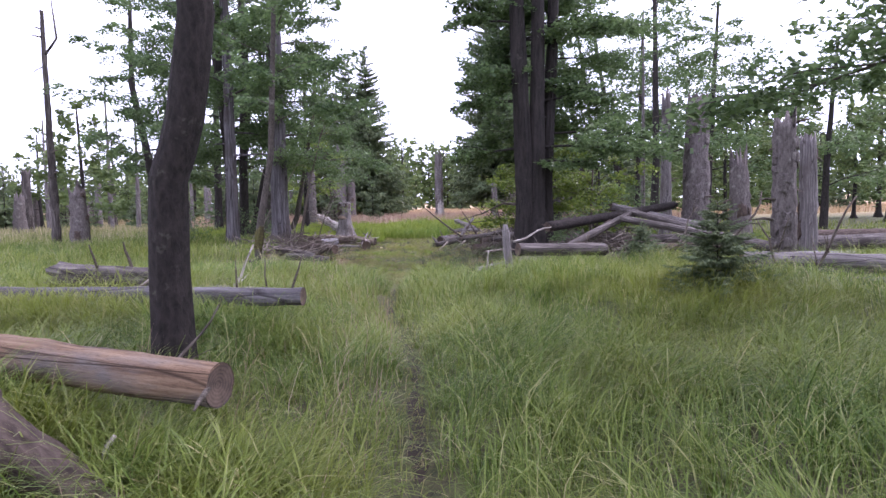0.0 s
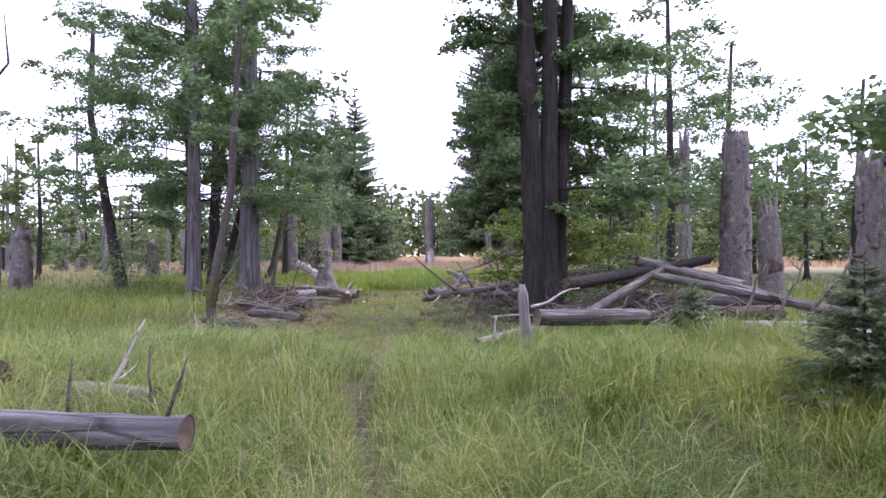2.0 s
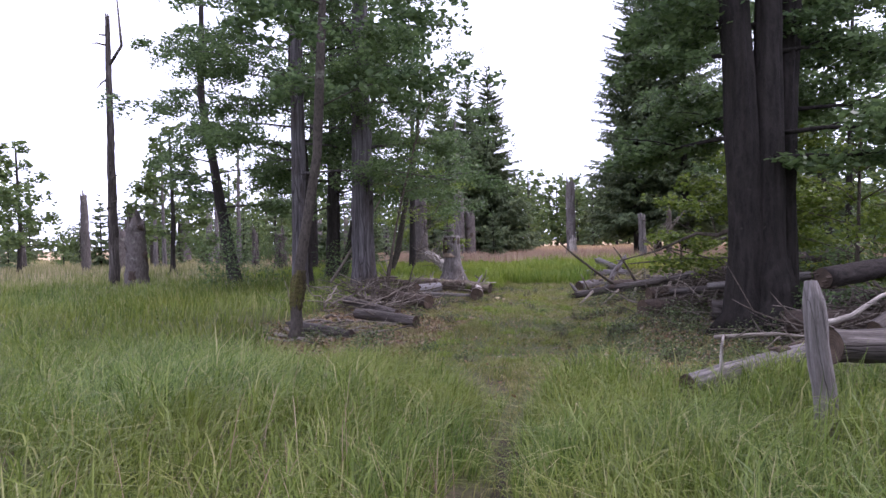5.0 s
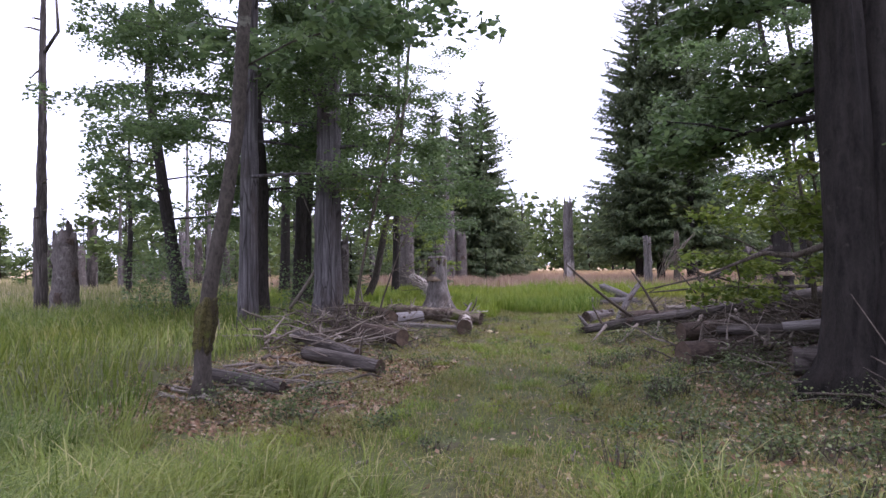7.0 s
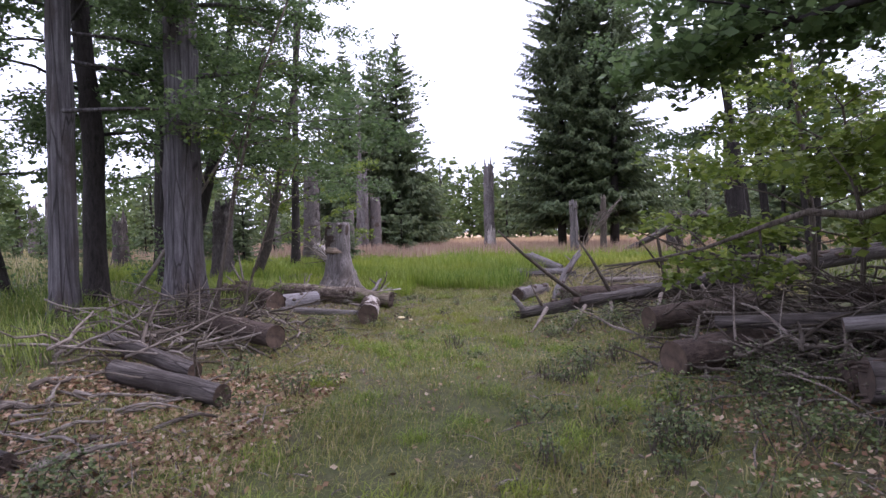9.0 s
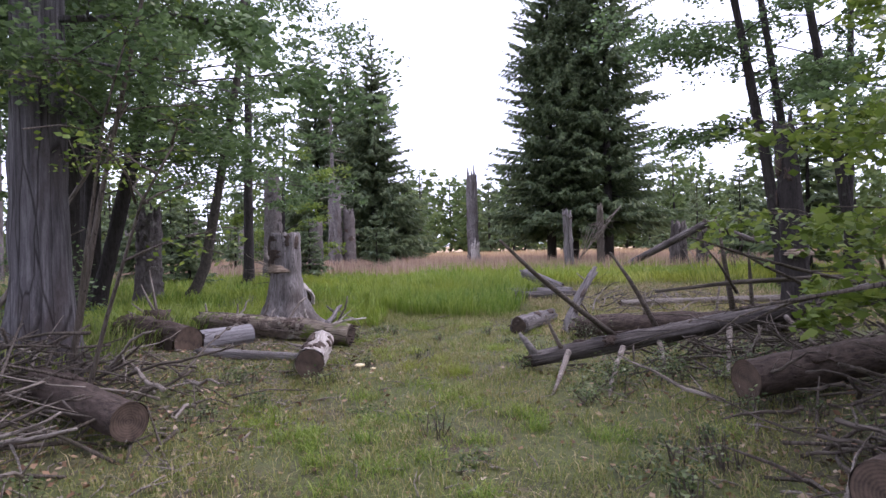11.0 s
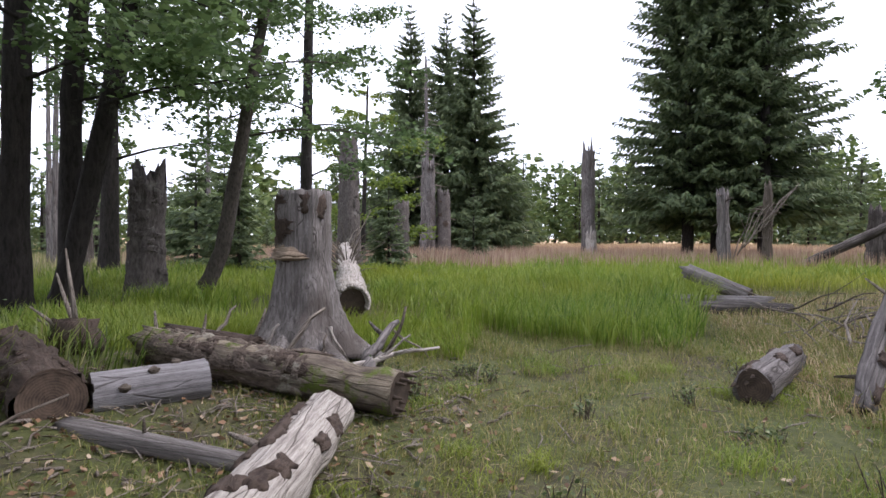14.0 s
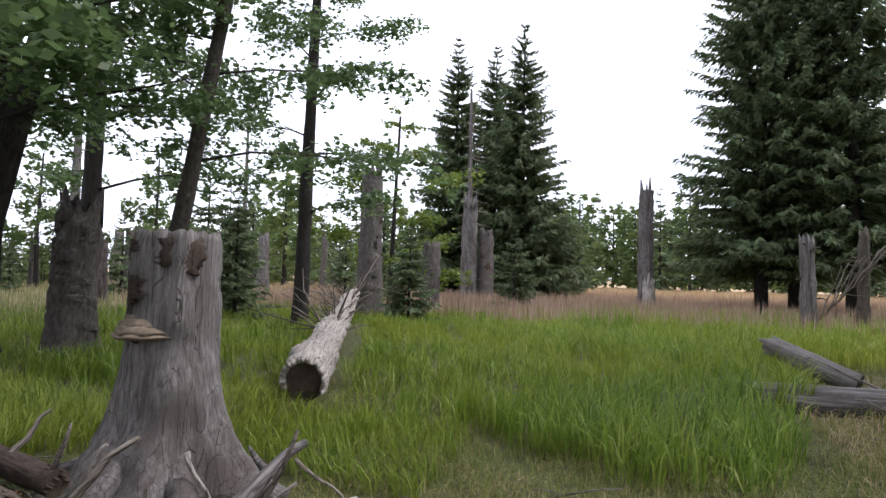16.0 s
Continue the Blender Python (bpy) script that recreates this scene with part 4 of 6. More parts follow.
for k in range(80):
    cx, cy = rs.uniform(1.1, 4.4), rs.uniform(16.6, 20.4)
    cx = max(cx, 0.55 + 0.28 * abs(cy - 20.5) * 0.6)
    t, ln, up = rs.random() * 6.28, rs.uniform(0.4, 1.15), rs.uniform(-0.05, 0.6)
    z = gz(cx, cy) + rs.uniform(0.02, 0.35)
    stick((cx, cy, z), (cx + math.cos(t) * ln * 0.8, cy + math.sin(t) * ln * 0.8, z + up * ln * 0.8), rs.uniform(0.008, 0.024), rs.choice((M_STICK, M_STICKD, M_STICKD, M_STICKD)), rs.randint(0, 3), 2500 + k, "dead branch tangled in a brush pile", "brush pile branches")
for k in range(40):
    cx, cy = rs.uniform(3.0, 6.4), rs.uniform(13.4, 16.6)
    t, ln, up = rs.random() * 6.28, rs.uniform(0.5, 1.4), rs.uniform(-0.05, 0.6)
    z = gz(cx, cy) + rs.uniform(0.02, 0.5)
    stick((cx, cy, z), (cx + math.cos(t) * ln, cy + math.sin(t) * ln, z + up * ln * 0.7), rs.uniform(0.01, 0.028), rs.choice((M_STICK, M_STICKD, M_STICKD)), rs.randint(0, 2), 2800 + k, "dead branch tangled in the log pile", "brush pile branches")
log((-0.31, 24.81, -0.15), (0.3, 26.1, -0.14), 0.135, 0.12, M_PALE, "short bleached log with a rotten end on turf", "broken", bark=4, rough=0.2, seg=24)
log((0.4, 24.8, -0.3), (1.0, 25.65, 0.62), 0.09, 0.055, M_PALE, "weathered leaning root stump", "broken", ((0.5, 0, 0.25, 0.02, 0.3, M_STICK), (0.8, 120, 0.2, 0.018, 0.4, M_STICK), (0.25, 60, 0.3, 0.02, 0.2, M_STICKD)), rough=0.4, bark=3, bend=0.05, name="leaning_stump")
log((0.5, 24.3, -0.1), (3.6, 23.9, 0.0), 0.15, 0.16, M_LOGBARK, "dark rotten log behind the fallen tree", "broken", ((0.3, 190, 0.3, 0.02, 0, M_STICK), (0.6, 170, 0.4, 0.02, 0.2, M_STICK)), rough=0.25)
log((-0.36, 29.95, gz(-0.36, 29.95) + 0.1), (1.15, 30.25, gz(1.15, 30.25) + 0.12), 0.13, 0.12, M_STUMP, "grey log lying in dry grass", "broken")
log((0.0, 29.62, gz(0, 29.62) + 0.08), (1.35, 29.77, gz(1.35, 29.77) + 0.08), 0.11, 0.1, M_LOG, "short sawn log lying in dry grass")
log((1.05, 31.0, -0.03), (0.15, 31.5, 0.36), 0.14, 0.13, M_STUMP, "grey root stump in dry grass", "broken", name="leaning_stump")
log((1.8, 27.5, -0.08), (6.0, 27.6, -0.02), 0.06, 0.07, M_STICK, "thin pale fallen stem in dry grass", "broken")
for k in range(34):
    cx, cy = rs.uniform(0.6, 4.5), rs.uniform(25.5, 31.0)
    t, ln, up = rs.random() * 6.28, rs.uniform(0.4, 1.2), rs.uniform(-0.02, 0.5)
    z = gz(cx, cy) + rs.uniform(0.01, 0.12)
    stick((cx, cy, z), (cx + math.cos(t) * ln, cy + math.sin(t) * ln, z + up * ln), rs.uniform(0.008, 0.02), rs.choice((M_STICK, M_STICK, M_STICKD)), rs.randint(0, 3), 900 + k, "dead branch lying in dry grass", "scattered dead branches")



arch = thing("dead_bough", pose(0, 0, 0), "long arching dark dead bough over the brush pile", "branch", "dead branches")
arch_pts = ((2.5, 16.3, 1.5), (2.26, 16.6, 1.32), (2.04, 17.0, 1.2), (1.8, 17.3, 1.24), (1.56, 17.6, 1.12), (1.24, 17.9, 0.96), (0.78, 18.2, 0.83), (0.45, 18.35, 0.75))
part("stem", Geo().tube(arch_pts, [0.045, 0.038, 0.034, 0.026, 0.02, 0.016, 0.011, 0.005], 8, 0.2, 9), M_STICKD, arch)
for q, d in ((2, (-0.2, 0.1, 0.5)), (3, (-0.55, 0.2, 0.25)), (4, (0.05, 0.2, -0.4)), (5, (-0.3, 0.1, 0.22)), (6, (-0.25, 0.2, -0.15))):
    o, d = Vector(arch_pts[q]), Vector(d)
    part("twig", Geo().tube([o, o + d * 0.5 + Vector((0.03, 0, 0.03)), o + d], [0.011, 0.008, 0.003], 5), M_STICKD, arch)


def heap(count, middle, half, height, r, mat, label, seed):
    """A mounded tangle of crooked dead branches."""
    rng = random.Random(seed)
    g = Geo()
    for _ in range(count):
        u, v = rng.gauss(0, 0.42), rng.gauss(0, 0.42)
        px, py = middle[0] + u * half[0], middle[1] + v * half[1]
        top = height * max(0.12, 1 - (u * u + v * v))
        z = gz(px, py) + top * rng.random() ** 1.3
        t, ln, up = rng.random() * 6.28, rng.uniform(0.25, 1.1), rng.gauss(0.12, 0.35)
        d = Vector((math.cos(t), math.sin(t), up)).normalized()
        p = Vector((px, py, z)) - d * ln * 0.4
        w = Vector((rng.uniform(-1, 1), rng.uniform(-1, 1), rng.uniform(-1, 1))) * 0.1 * ln
        e = p + d * ln
        p.z, e.z = max(p.z, gz(p.x, p.y)), max(e.z, gz(e.x, e.y))
        rr = rng.uniform(*r)
        g.tube([p, p.lerp(e, 0.4) + w, p.lerp(e, 0.75) + w * 0.5, e], [rr, rr * 0.85, rr * 0.6, rr * 0.25], 5)
    tagged(g.done("brush_heap", mat), label, "brush", "", "stuff")


heap(620, (2.95, 18.6), (1.9, 2.1), 0.85, (0.006, 0.017), M_STICKD, "dense heap of dark dead branches beside a tree", 1)
heap(160, (2.7, 18.5), (1.9, 2.1), 0.8, (0.006, 0.014), M_STICK, "bleached dead branches through a dark brush heap", 2)
heap(520, (4.0, 14.9), (2.1, 1.5), 0.8, (0.008, 0.022), M_STICKD, "dense heap of dark dead branches under logs", 3)
heap(160, (4.0, 14.7), (2.1, 1.5), 0.8, (0.008, 0.018), M_STICK, "bleached dead branches among the log pile", 4)
heap(240, (-4.6, 19.9), (1.5, 2.0), 0.6, (0.006, 0.018), M_STICKD, "dense heap of dead branches round pale trunks", 5)
heap(260, (2.4, 22.3), (2.2, 1.3), 0.6, (0.006, 0.016), M_STICKD, "dead branches heaped under a fallen trunk", 6)
heap(90, (2.2, 27.6), (2.0, 2.6), 0.25, (0.006, 0.014), M_STICK, "bleached dead branches spread over dry grass", 7)

# ---- left side: pale trunks, brush and sawn logs ----
broadleaf(-5.54, 21.56, [(0, 0, -0.1), (0.02, 0, 3), (0.05, 0, 6), (0.1, 0, 10.5)], 0.31, 3.7, 2.25, 40000, 0.07, "tall tree with smooth pale grey trunk among brush", 81, 20, M_PALED, open_side=4.4, up=0.2, flare=0.5, tip=0.45, seg=24, profile=lambda s: 1.05 - 0.4 * s)
broadleaf(-6.76, 20.5, [(0, 0, -0.1), (0.02, 0, 3), (0.05, 0, 6), (0.0, 0, 10)], 0.2, 3.0, 3.0, 52000, 0.074, "tall slim grey-trunked tree in long grass", 82, 22, M_PALED, open_side=4.2, up=0.12, flare=0.4, tip=0.5, seg=20, profile=lambda s: 1.05 - 0.4 * s)
broadleaf(-7.5, 22.2, [(0, 0, -0.1), (0.05, 0, 3), (-0.2, 0, 6), (0, 0, 12)], 0.2, 2.6, 3.1, 42000, 0.08, "tall dark-barked broadleaved tree with spreading boughs", 83, 22, M_BARK, up=0.15, profile=lambda s: 1.05 - 0.4 * s)
broadleaf(-8.6, 26.3, [(0, 0, -0.1), (0.1, 0, 3), (0.2, 0, 6), (0.3, 0, 11.5)], 0.19, 2.7, 2.4, 15000, 0.1, "tall dark-barked broadleaved tree with spreading boughs", 84, 20, M_BARK, up=0.2, profile=lambda s: 1.05 - 0.4 * s)
broadleaf(-10.4, 23.5, [(0, 0, -0.1), (-0.5, 0, 2.5), (-1.1, 0, 6), (-1.0, 0, 9)], 0.19, 2.4, 2.2, 8000, 0.12, "leaning dark broadleaved tree with spreading boughs", 85, 18, M_BARK, up=0.15, profile=lambda s: 1.05 - 0.4 * s)
slim = broadleaf(-4.10, 15.20, [(0, 0, -0.1), (0, 0, 0.6), (0.08, 0, 1.2), (0.25, 0, 2.0), (0.4, 0, 2.8), (0.7, 0.2, 9)], 0.088, 3.3, 1.7, 9000, 0.1, "slim young tree with lichened bark and a mossy foot", 86, 14, M_BARK_GREY, up=0.3, flare=0.4, seg=20)
part("moss", Geo().tube([(0.004 * k, 0, 0.5 + 0.055 * k) if k < 5 else (0.02 + 0.009 * (k - 4), 0, 0.5 + 0.055 * k) for k in range(12)], [0.07, 0.084, 0.088, 0.092, 0.095, 0.1, 0.105, 0.108, 0.106, 0.1, 0.09, 0.078], 30, 0.35, 16), M_MOSS, slim, "thick green-brown moss")
for k, (bx, by, tx, tz, r) in enumerate(((-4.8, 20.9, 1.3, 4.6, 0.035), (-4.0, 19.9, 0.9, 2.2, 0.022), (-4.65, 20.7, 0.7, 3.2, 0.025))):
    broadleaf(bx, by, [(0, 0, -0.05), (tx * 0.3, 0, tz * 0.4), (tx * 0.7, -0.1, tz * 0.8), (tx, -0.1, tz)], r, tz * 0.62, 0.8, 220, 0.05, "thin leaning dark sapling stem rising from brush", 880 + k, 6, M_STICKD, M_LEAFL, "sapling", "saplings", flare=0.1, seg=8)
log((-2.85, 17.2, -0.19), (-4.2, 17.8, -0.12), 0.095, 0.105, M_LOG, "sawn weathered log beside brush")
log((-3.4, 17.8, -0.13), (-4.7, 18.45, 0.06), 0.08, 0.08, M_LOG, "sawn weathered log leaning on brush", stubs=((0.5, 180, 0.2, 0.012, 0, M_STICKD),))
log((-3.2, 19.3, -0.06), (-4.6, 20.3, 0.0), 0.135, 0.135, M_LOGBARK, "mossy sawn log at the foot of a pale trunk", bark=2)
log((-4.66, 23.05, -0.08), (-6.1, 24.0, -0.02), 0.2, 0.21, M_LOGBARK, "thick brown sawn log with rough bark on turf", rough=0.32, bark=14, seg=28)
silver = log((-4.17, 23.9, -0.1), (-4.66, 23.35, -0.12), 0.145, 0.155, M_SILVER, "short silver-grey sawn log on turf", rough=0.05, bark=0)
for a, zz in ((100, 0.2), (60, 0.36), (140, 0.5), (20, 0.55)):
    c, s = math.cos(radians(a)), math.sin(radians(a))
    part("knot", Geo().lump((c * 0.148, s * 0.148, zz), 0.03, (1, 1, 1.3), 0.3, 12, 8), M_STICKD, silver, "dark wood knot")
log((-2.95, 22.75, -0.24), (-4.5, 23.0, -0.22), 0.05, 0.075, M_STUMP, "thin grey weathered log on turf", "broken", ((0.6, 180, 0.08, 0.012, 0, M_STICKD),))
log((-2.66, 21.72, -0.13), (-2.97, 23.35, -0.12), 0.155, 0.145, M_WHITE, "bleached barkless log with dark bark scabs and sawn end", stubs=((0.55, 100, 0.25, 0.025, 0.4, M_STICK),), bark=12, rough=0.13, seg=30)
mossy = log((-2.73, 23.97, -0.14), (-5.18, 24.55, 0.0), 0.15, 0.155, M_MOSSLOG, "mossy rotting log with splintered end before a stump", "broken", ((0.95, 190, 0.15, 0.02, 0.5, M_STICK), (0.75, 200, 0.2, 0.02, 0.3, M_STICK)), bark=9, rough=0.16, seg=24)
part("bark_coat", Geo().tube([(0, 0, 2.31 - 0.08 * k) for k in range(20)], [0.166] * 20, 32, 0.2, 9.0, True, 0.5, seed=3.3), M_BARK_LICHEN, mossy, "rough lichened bark")
rng_m = random.Random(8)
for k in range(46):
    part("bark_patch", bark_flake(0.168, rng_m.uniform(0.75, 2.25), math.pi / 2 + rng_m.uniform(-1.7, 1.7), rng_m, 0.05, 0.012), M_BARK_LICHEN, mossy, "loose rough bark")
log((-4.25, 24.75, 0.0), (-5.3, 24.95, 0.05), 0.075, 0.08, M_LOGBARK, "thin bark-covered log behind a mossy log", "broken", ((0.05, 180, 0.3, 0.018, -0.3, M_STICK),))
root = thing("root_plate", pose(-5.87, 24.5, -0.02), "torn brown root stock with pale upright sticks", "root")
part("soil_lump", Geo().lump((0, 0, 0.05), 0.2, (1.2, 0.9, 0.9), 0.5, 14, 9), M_LOGBARK, root)
for px, pz, py in ((-0.32, 0.62, 0.1), (-0.12, 0.85, 0.0), (-0.55, 0.2, 0.1), (-0.3, 0.35, -0.2)):
    part("root", Geo().tube([(0, 0, 0.1), (px * 0.5, py * 0.5, pz * 0.55), (px, py, pz)], [0.026, 0.02, 0.008], 7, 0.1), M_STICK, root)
stick((-6.6, 21.9, 0.2), (-5.0, 22.4, 2.9), 0.04, M_STICK, 3, 95, "bleached dead bough leaning against a tree")
stick((-4.0, 24.2, -0.2), (-3.55, 24.6, 0.35), 0.03, M_STICK, 1, 91)
for k, (a, b, r, mat, twigs) in enumerate((((-3.38, 24.48, -0.1), (-2.78, 25.32, -0.04), 0.03, M_WHITE, 2), ((-3.2, 24.5, -0.17), (-3.22, 25.55, 0.14), 0.062, M_PALE, 1), ((-3.22, 24.85, -0.22), (-3.02, 25.1, 0.33), 0.026, M_STICKD, 1),
                                            ((-3.25, 25.45, 0.06), (-2.92, 25.5, -0.18), 0.014, M_STICK, 0), ((-4.38, 24.93, -0.2), (-4.2, 25.0, 0.16), 0.028, M_WHITE, 0), ((-3.74, 25.12, 0.12), (-3.6, 25.2, -0.2), 0.018, M_WHITE, 0),
                                            ((-4.1, 24.8, -0.17), (-3.72, 25.0, -0.08), 0.022, M_STICK, 1), ((-3.62, 24.6, -0.2), (-3.6, 24.75, 0.12), 0.016, M_STICKD, 0), ((-3.3, 24.75, -0.16), (-2.95, 25.0, 0.1), 0.02, M_WHITE, 0), ((-4.75, 24.8, 0.02), (-4.6, 25.0, 0.3), 0.024, M_STICK, 0), ((-3.0, 24.45, -0.2), (-2.75, 24.75, -0.12), 0.02, M_STICK, 1))):
    stick(a, b, r, mat, twigs, 920 + k, "bleached broken branch beside the stump", "branches by the stump")
for k in range(50):
    cx, cy = rs.uniform(-5.6, -3.1), rs.uniform(17.8, 21.4)
    t, ln, up = rs.random() * 6.28, rs.uniform(0.4, 1.3), rs.uniform(-0.05, 0.6)
    z = gz(cx, cy) + rs.uniform(0.02, 0.25)
    stick((cx, cy, z), (cx + math.cos(t) * ln, cy + math.sin(t) * ln, z + up * ln), rs.uniform(0.008, 0.024), rs.choice((M_STICK, M_STICKD, M_STICK)), rs.randint(0, 3), 1000 + k, "dead branch heaped round pale trunks", "heaped branches")
for k in range(34):
    cx, cy = rs.uniform(-4.8, -3.2), rs.uniform(15.0, 17.6)
    t, ln = rs.gauss(0.5, 0.8), rs.uniform(0.4, 1.3)
    z = gz(cx, cy) + rs.uniform(0.015, 0.05)
    ex, ey = cx + math.cos(t) * ln, cy + math.sin(t) * ln * 0.6
    stick((cx, cy, z), (ex, ey, gz(ex, ey) + rs.uniform(0.02, 0.1)), rs.uniform(0.011, 0.03), rs.choice((M_STICK, M_STICKD, M_STICK)), rs.randint(0, 2), 1100 + k, "dead branch lying on leaf litter", "branches on leaf litter")
log((-3.4, 15.6, -0.18), (-4.6, 15.9, -0.1), 0.07, 0.08, M_LOG, "thin weathered log on leaf litter", "broken")
for k, (mx, my) in enumerate(((-2.22, 22.2), (-2.05, 22.12))):
    mush = thing("mushroom", pose(mx, my, gz(mx, my) - 0.01), "pale yellow cap mushroom on turf", "mushroom", "mushrooms")
    s = 1 - 0.45 * k
    part("stalk", Geo().tube([(0, 0, 0), (0, 0, 0.05 * s)], [0.014, 0.012], 8), M_CAP, mush)
    part("cap", Geo().lump((0, 0, 0.06 * s), 0.062 * s, (1, 1, 0.33), 0.15, 14, 8), M_CAP, mush)

# ---- the broken stump with bracket fungus ----
stump = thing("tree_stump", pose(-4.15, 25.45, -0.2), "tall broken grey stump with root flare and bracket fungus", "stump")


def stump_flare(k, a):
    z = k / 36 * 1.54
    lobes = 0.5 + 0.5 * math.cos(5 * a + 0.6) + 0.25 * math.cos(3 * a + 2.0)
    return 1 + (0.42 + 0.9 * max(0, lobes)) * math.exp(-z / 0.27) + 0.18 * math.exp(-z / 0.55) + 0.04 * math.cos(4 * a + 1)


part("trunk", Geo().tube([(0.0, 0, 1.57 * k / 36) for k in range(37)], [0.285 - 0.035 * min(1, k / 16) for k in range(37)], 72, 0.1, 4.0, True, 0.035, stump_flare, 4.2), M_STUMP, stump)
for a, ln in ((-40, 0.85), (-95, 0.6), (205, 0.9), (190, 0.75), (150, 0.5), (30, 0.5)):
    c, s = math.cos(radians(a)), math.sin(radians(a))
    part("root", Geo().tube([(c * 0.2, s * 0.2, 0.26), (c * 0.42, s * 0.42, 0.1), (c * ln, s * ln, 0.02), (c * (ln + 0.2), s * (ln + 0.2), -0.07)], [0.1, 0.085, 0.05, 0.02], 10, 0.14, 7), M_STUMP, stump)
rng_b = random.Random(5)
for k in range(22):
    ob = part("bark_patch", bark_flake(0.262, 0, radians(228 + rng_b.uniform(-22, 16)), rng_b, 0.07, 0.016), M_LOGBARK, stump, "rough dark bark remnant")
    ob.location = (0, 0, 0.92 + 0.027 * k)
for a, zz in ((-50, 1.49), (-28, 1.44), (-38, 1.38), (-45, 1.46)):
    ob = part("bark_patch", bark_flake(0.245, 0, radians(a), rng_b, 0.1, 0.012), M_LOGBARK, stump, "rough dark bark remnant")
    ob.location = (0, 0, zz)


def bracket(a, z, r, parent, trunk=0.24):
    g = Geo()
    c, s = math.cos(radians(a)), math.sin(radians(a))
    for rr, dz, sq in ((1.0, 0.0, 0.16), (0.9, 0.025, 0.26), (0.66, 0.06, 0.4)):
        g.lump((c * (trunk + r * 0.05), s * (trunk + r * 0.05), z + dz), r * rr, (1.1, 1.0, sq), 0.28, 24, 10, 2.2)
    part("bracket_fungus", g, M_FUNGUS, parent, "brown layered bracket fungus")


bracket(258, 0.94, 0.18, stump, 0.18)
bracket(236, 0.98, 0.12, stump, 0.2)

# bleached fallen trunk behind the stump
fallen = log((-4.56, 27.7, 0.08), (-7.45, 34.4, 0.7), 0.225, 0.13, M_WHITE, "bleached fallen trunk with hollow butt and bare branches", "broken", (), rough=0.3, bark=0, seg=24)
g = Geo()
for k in range(26):
    a = radians(-20 + 220 * k / 25)
    c, d = math.cos(a), math.sin(a)
    ln = 0.03 + 0.2 * abs(noise.noise((k * 0.7, 3.0, 1.0))) + 0.12 * max(0, -math.cos(a)) ** 2
    g.tube([(c * 0.195, d * 0.195, 0.12), (c * 0.21, d * 0.21, -0.3 * ln), (c * 0.215, d * 0.215, -ln)], [0.04, 0.034, 0.008], 6, 0.3, 12)
part("torn_rim", g, M_WHITE, fallen, "ragged shell of torn bleached wood")
rb = random.Random(17)
for k in range(60):
    s = rb.uniform(2.2, 7.2)
    side = rb.choice((-1, 1, 1))
    d = Vector((side * rb.uniform(0.25, 1.0), rb.uniform(-0.1, 1.0), rb.uniform(-0.1, 1.1))).normalized()
    ln = rb.uniform(0.4, 1.5)
    q = Vector((0, 0, s))
    w = Vector((rb.uniform(-0.2, 0.2), rb.uniform(-0.2, 0.2), rb.uniform(-0.1, 0.2))) * ln
    r = rb.uniform(0.008, 0.02)
    part("branch", Geo().tube([q, q + d * ln * 0.4 + w * 0.6, q + d * ln * 0.75 + w, q + d * ln + w * 0.3], [r, r * 0.8, r * 0.5, r * 0.2], 5), rb.choice((M_STICK, M_STICKD, M_STICKD)), fallen)

# ---- beyond the stump ----
snag(-8.0, 28.0, 1.95, 0.28, M_BARK_FLAKY, "short thick snag with flaking bark in grass", (0.02, 0), 0.35, 0.3, 101, 0.8, 46, 0, scab_m=M_BARK_FLAKY, scab=0.13)
broadleaf(-9.0, 27.6, [(0, 0, -0.1), (0.05, 0, 3), (0.4, 0, 6), (0.3, 0, 11)], 0.17, 2.7, 2.6, 13000, 0.09, "tall dark broadleaved tree standing in grass", 102, 20, M_BARK, open_side=4.0, up=0.2, profile=lambda s: 1.0 - 0.4 * s)
broadleaf(-8.5, 26.9, [(0, 0, -0.1), (0.5, 0.1, 2), (1.0, 0.2, 4), (1.5, 0.3, 8.5)], 0.16, 2.8, 2.5, 11000, 0.09, "leaning dark broadleaved tree standing in grass", 103, 18, M_BARK, open_side=4.0, up=0.2, profile=lambda s: 1.0 - 0.4 * s)
broadleaf(-7.3, 28.3, [(0, 0, -0.1), (0.4, 0, 0.8), (0.75, 0, 2.5), (1.25, 0, 5), (1.6, 0, 8.5)], 0.12, 2.3, 2.4, 10000, 0.085, "slender leaning broadleaved tree in grass", 104, 18, M_BARK_GREY, up=0.25, flare=0.5)
broadleaf(-7.6, 32.5, [(0, 0, -0.1), (0.05, 0, 3), (0.2, 0, 9.5)], 0.15, 2.0, 1.4, 6500, 0.09, "broadleaved tree with airy light foliage", 105, 18, M_BARK, up=0.25)
broadleaf(-11.8, 31.5, [(0, 0, -0.1), (0.05, 0, 3), (0.2, 0, 11)], 0.2, 2.4, 3.0, 8000, 0.135, "dark broadleaved tree at the edge of grass", 106, 18, M_BARK)
broadleaf(-9.5, 41.0, [(0, 0, -0.1), (0.05, 0, 2), (0.2, 0, 6.5)], 0.1, 0.8, 2.0, 6000, 0.13, "young broadleaved tree with light green leaves", 107, 16, M_BARK, M_LEAFL)
snag(-8.8, 38.0, 4.2, 0.36, M_BARK_FLAKY, "tall broken snag with reddish flaking bark", (0.0, 0), 0.5, 0.2, 108, 0.75, 30, 3, scab_m=M_BARK_FLAKY, scab=0.22)
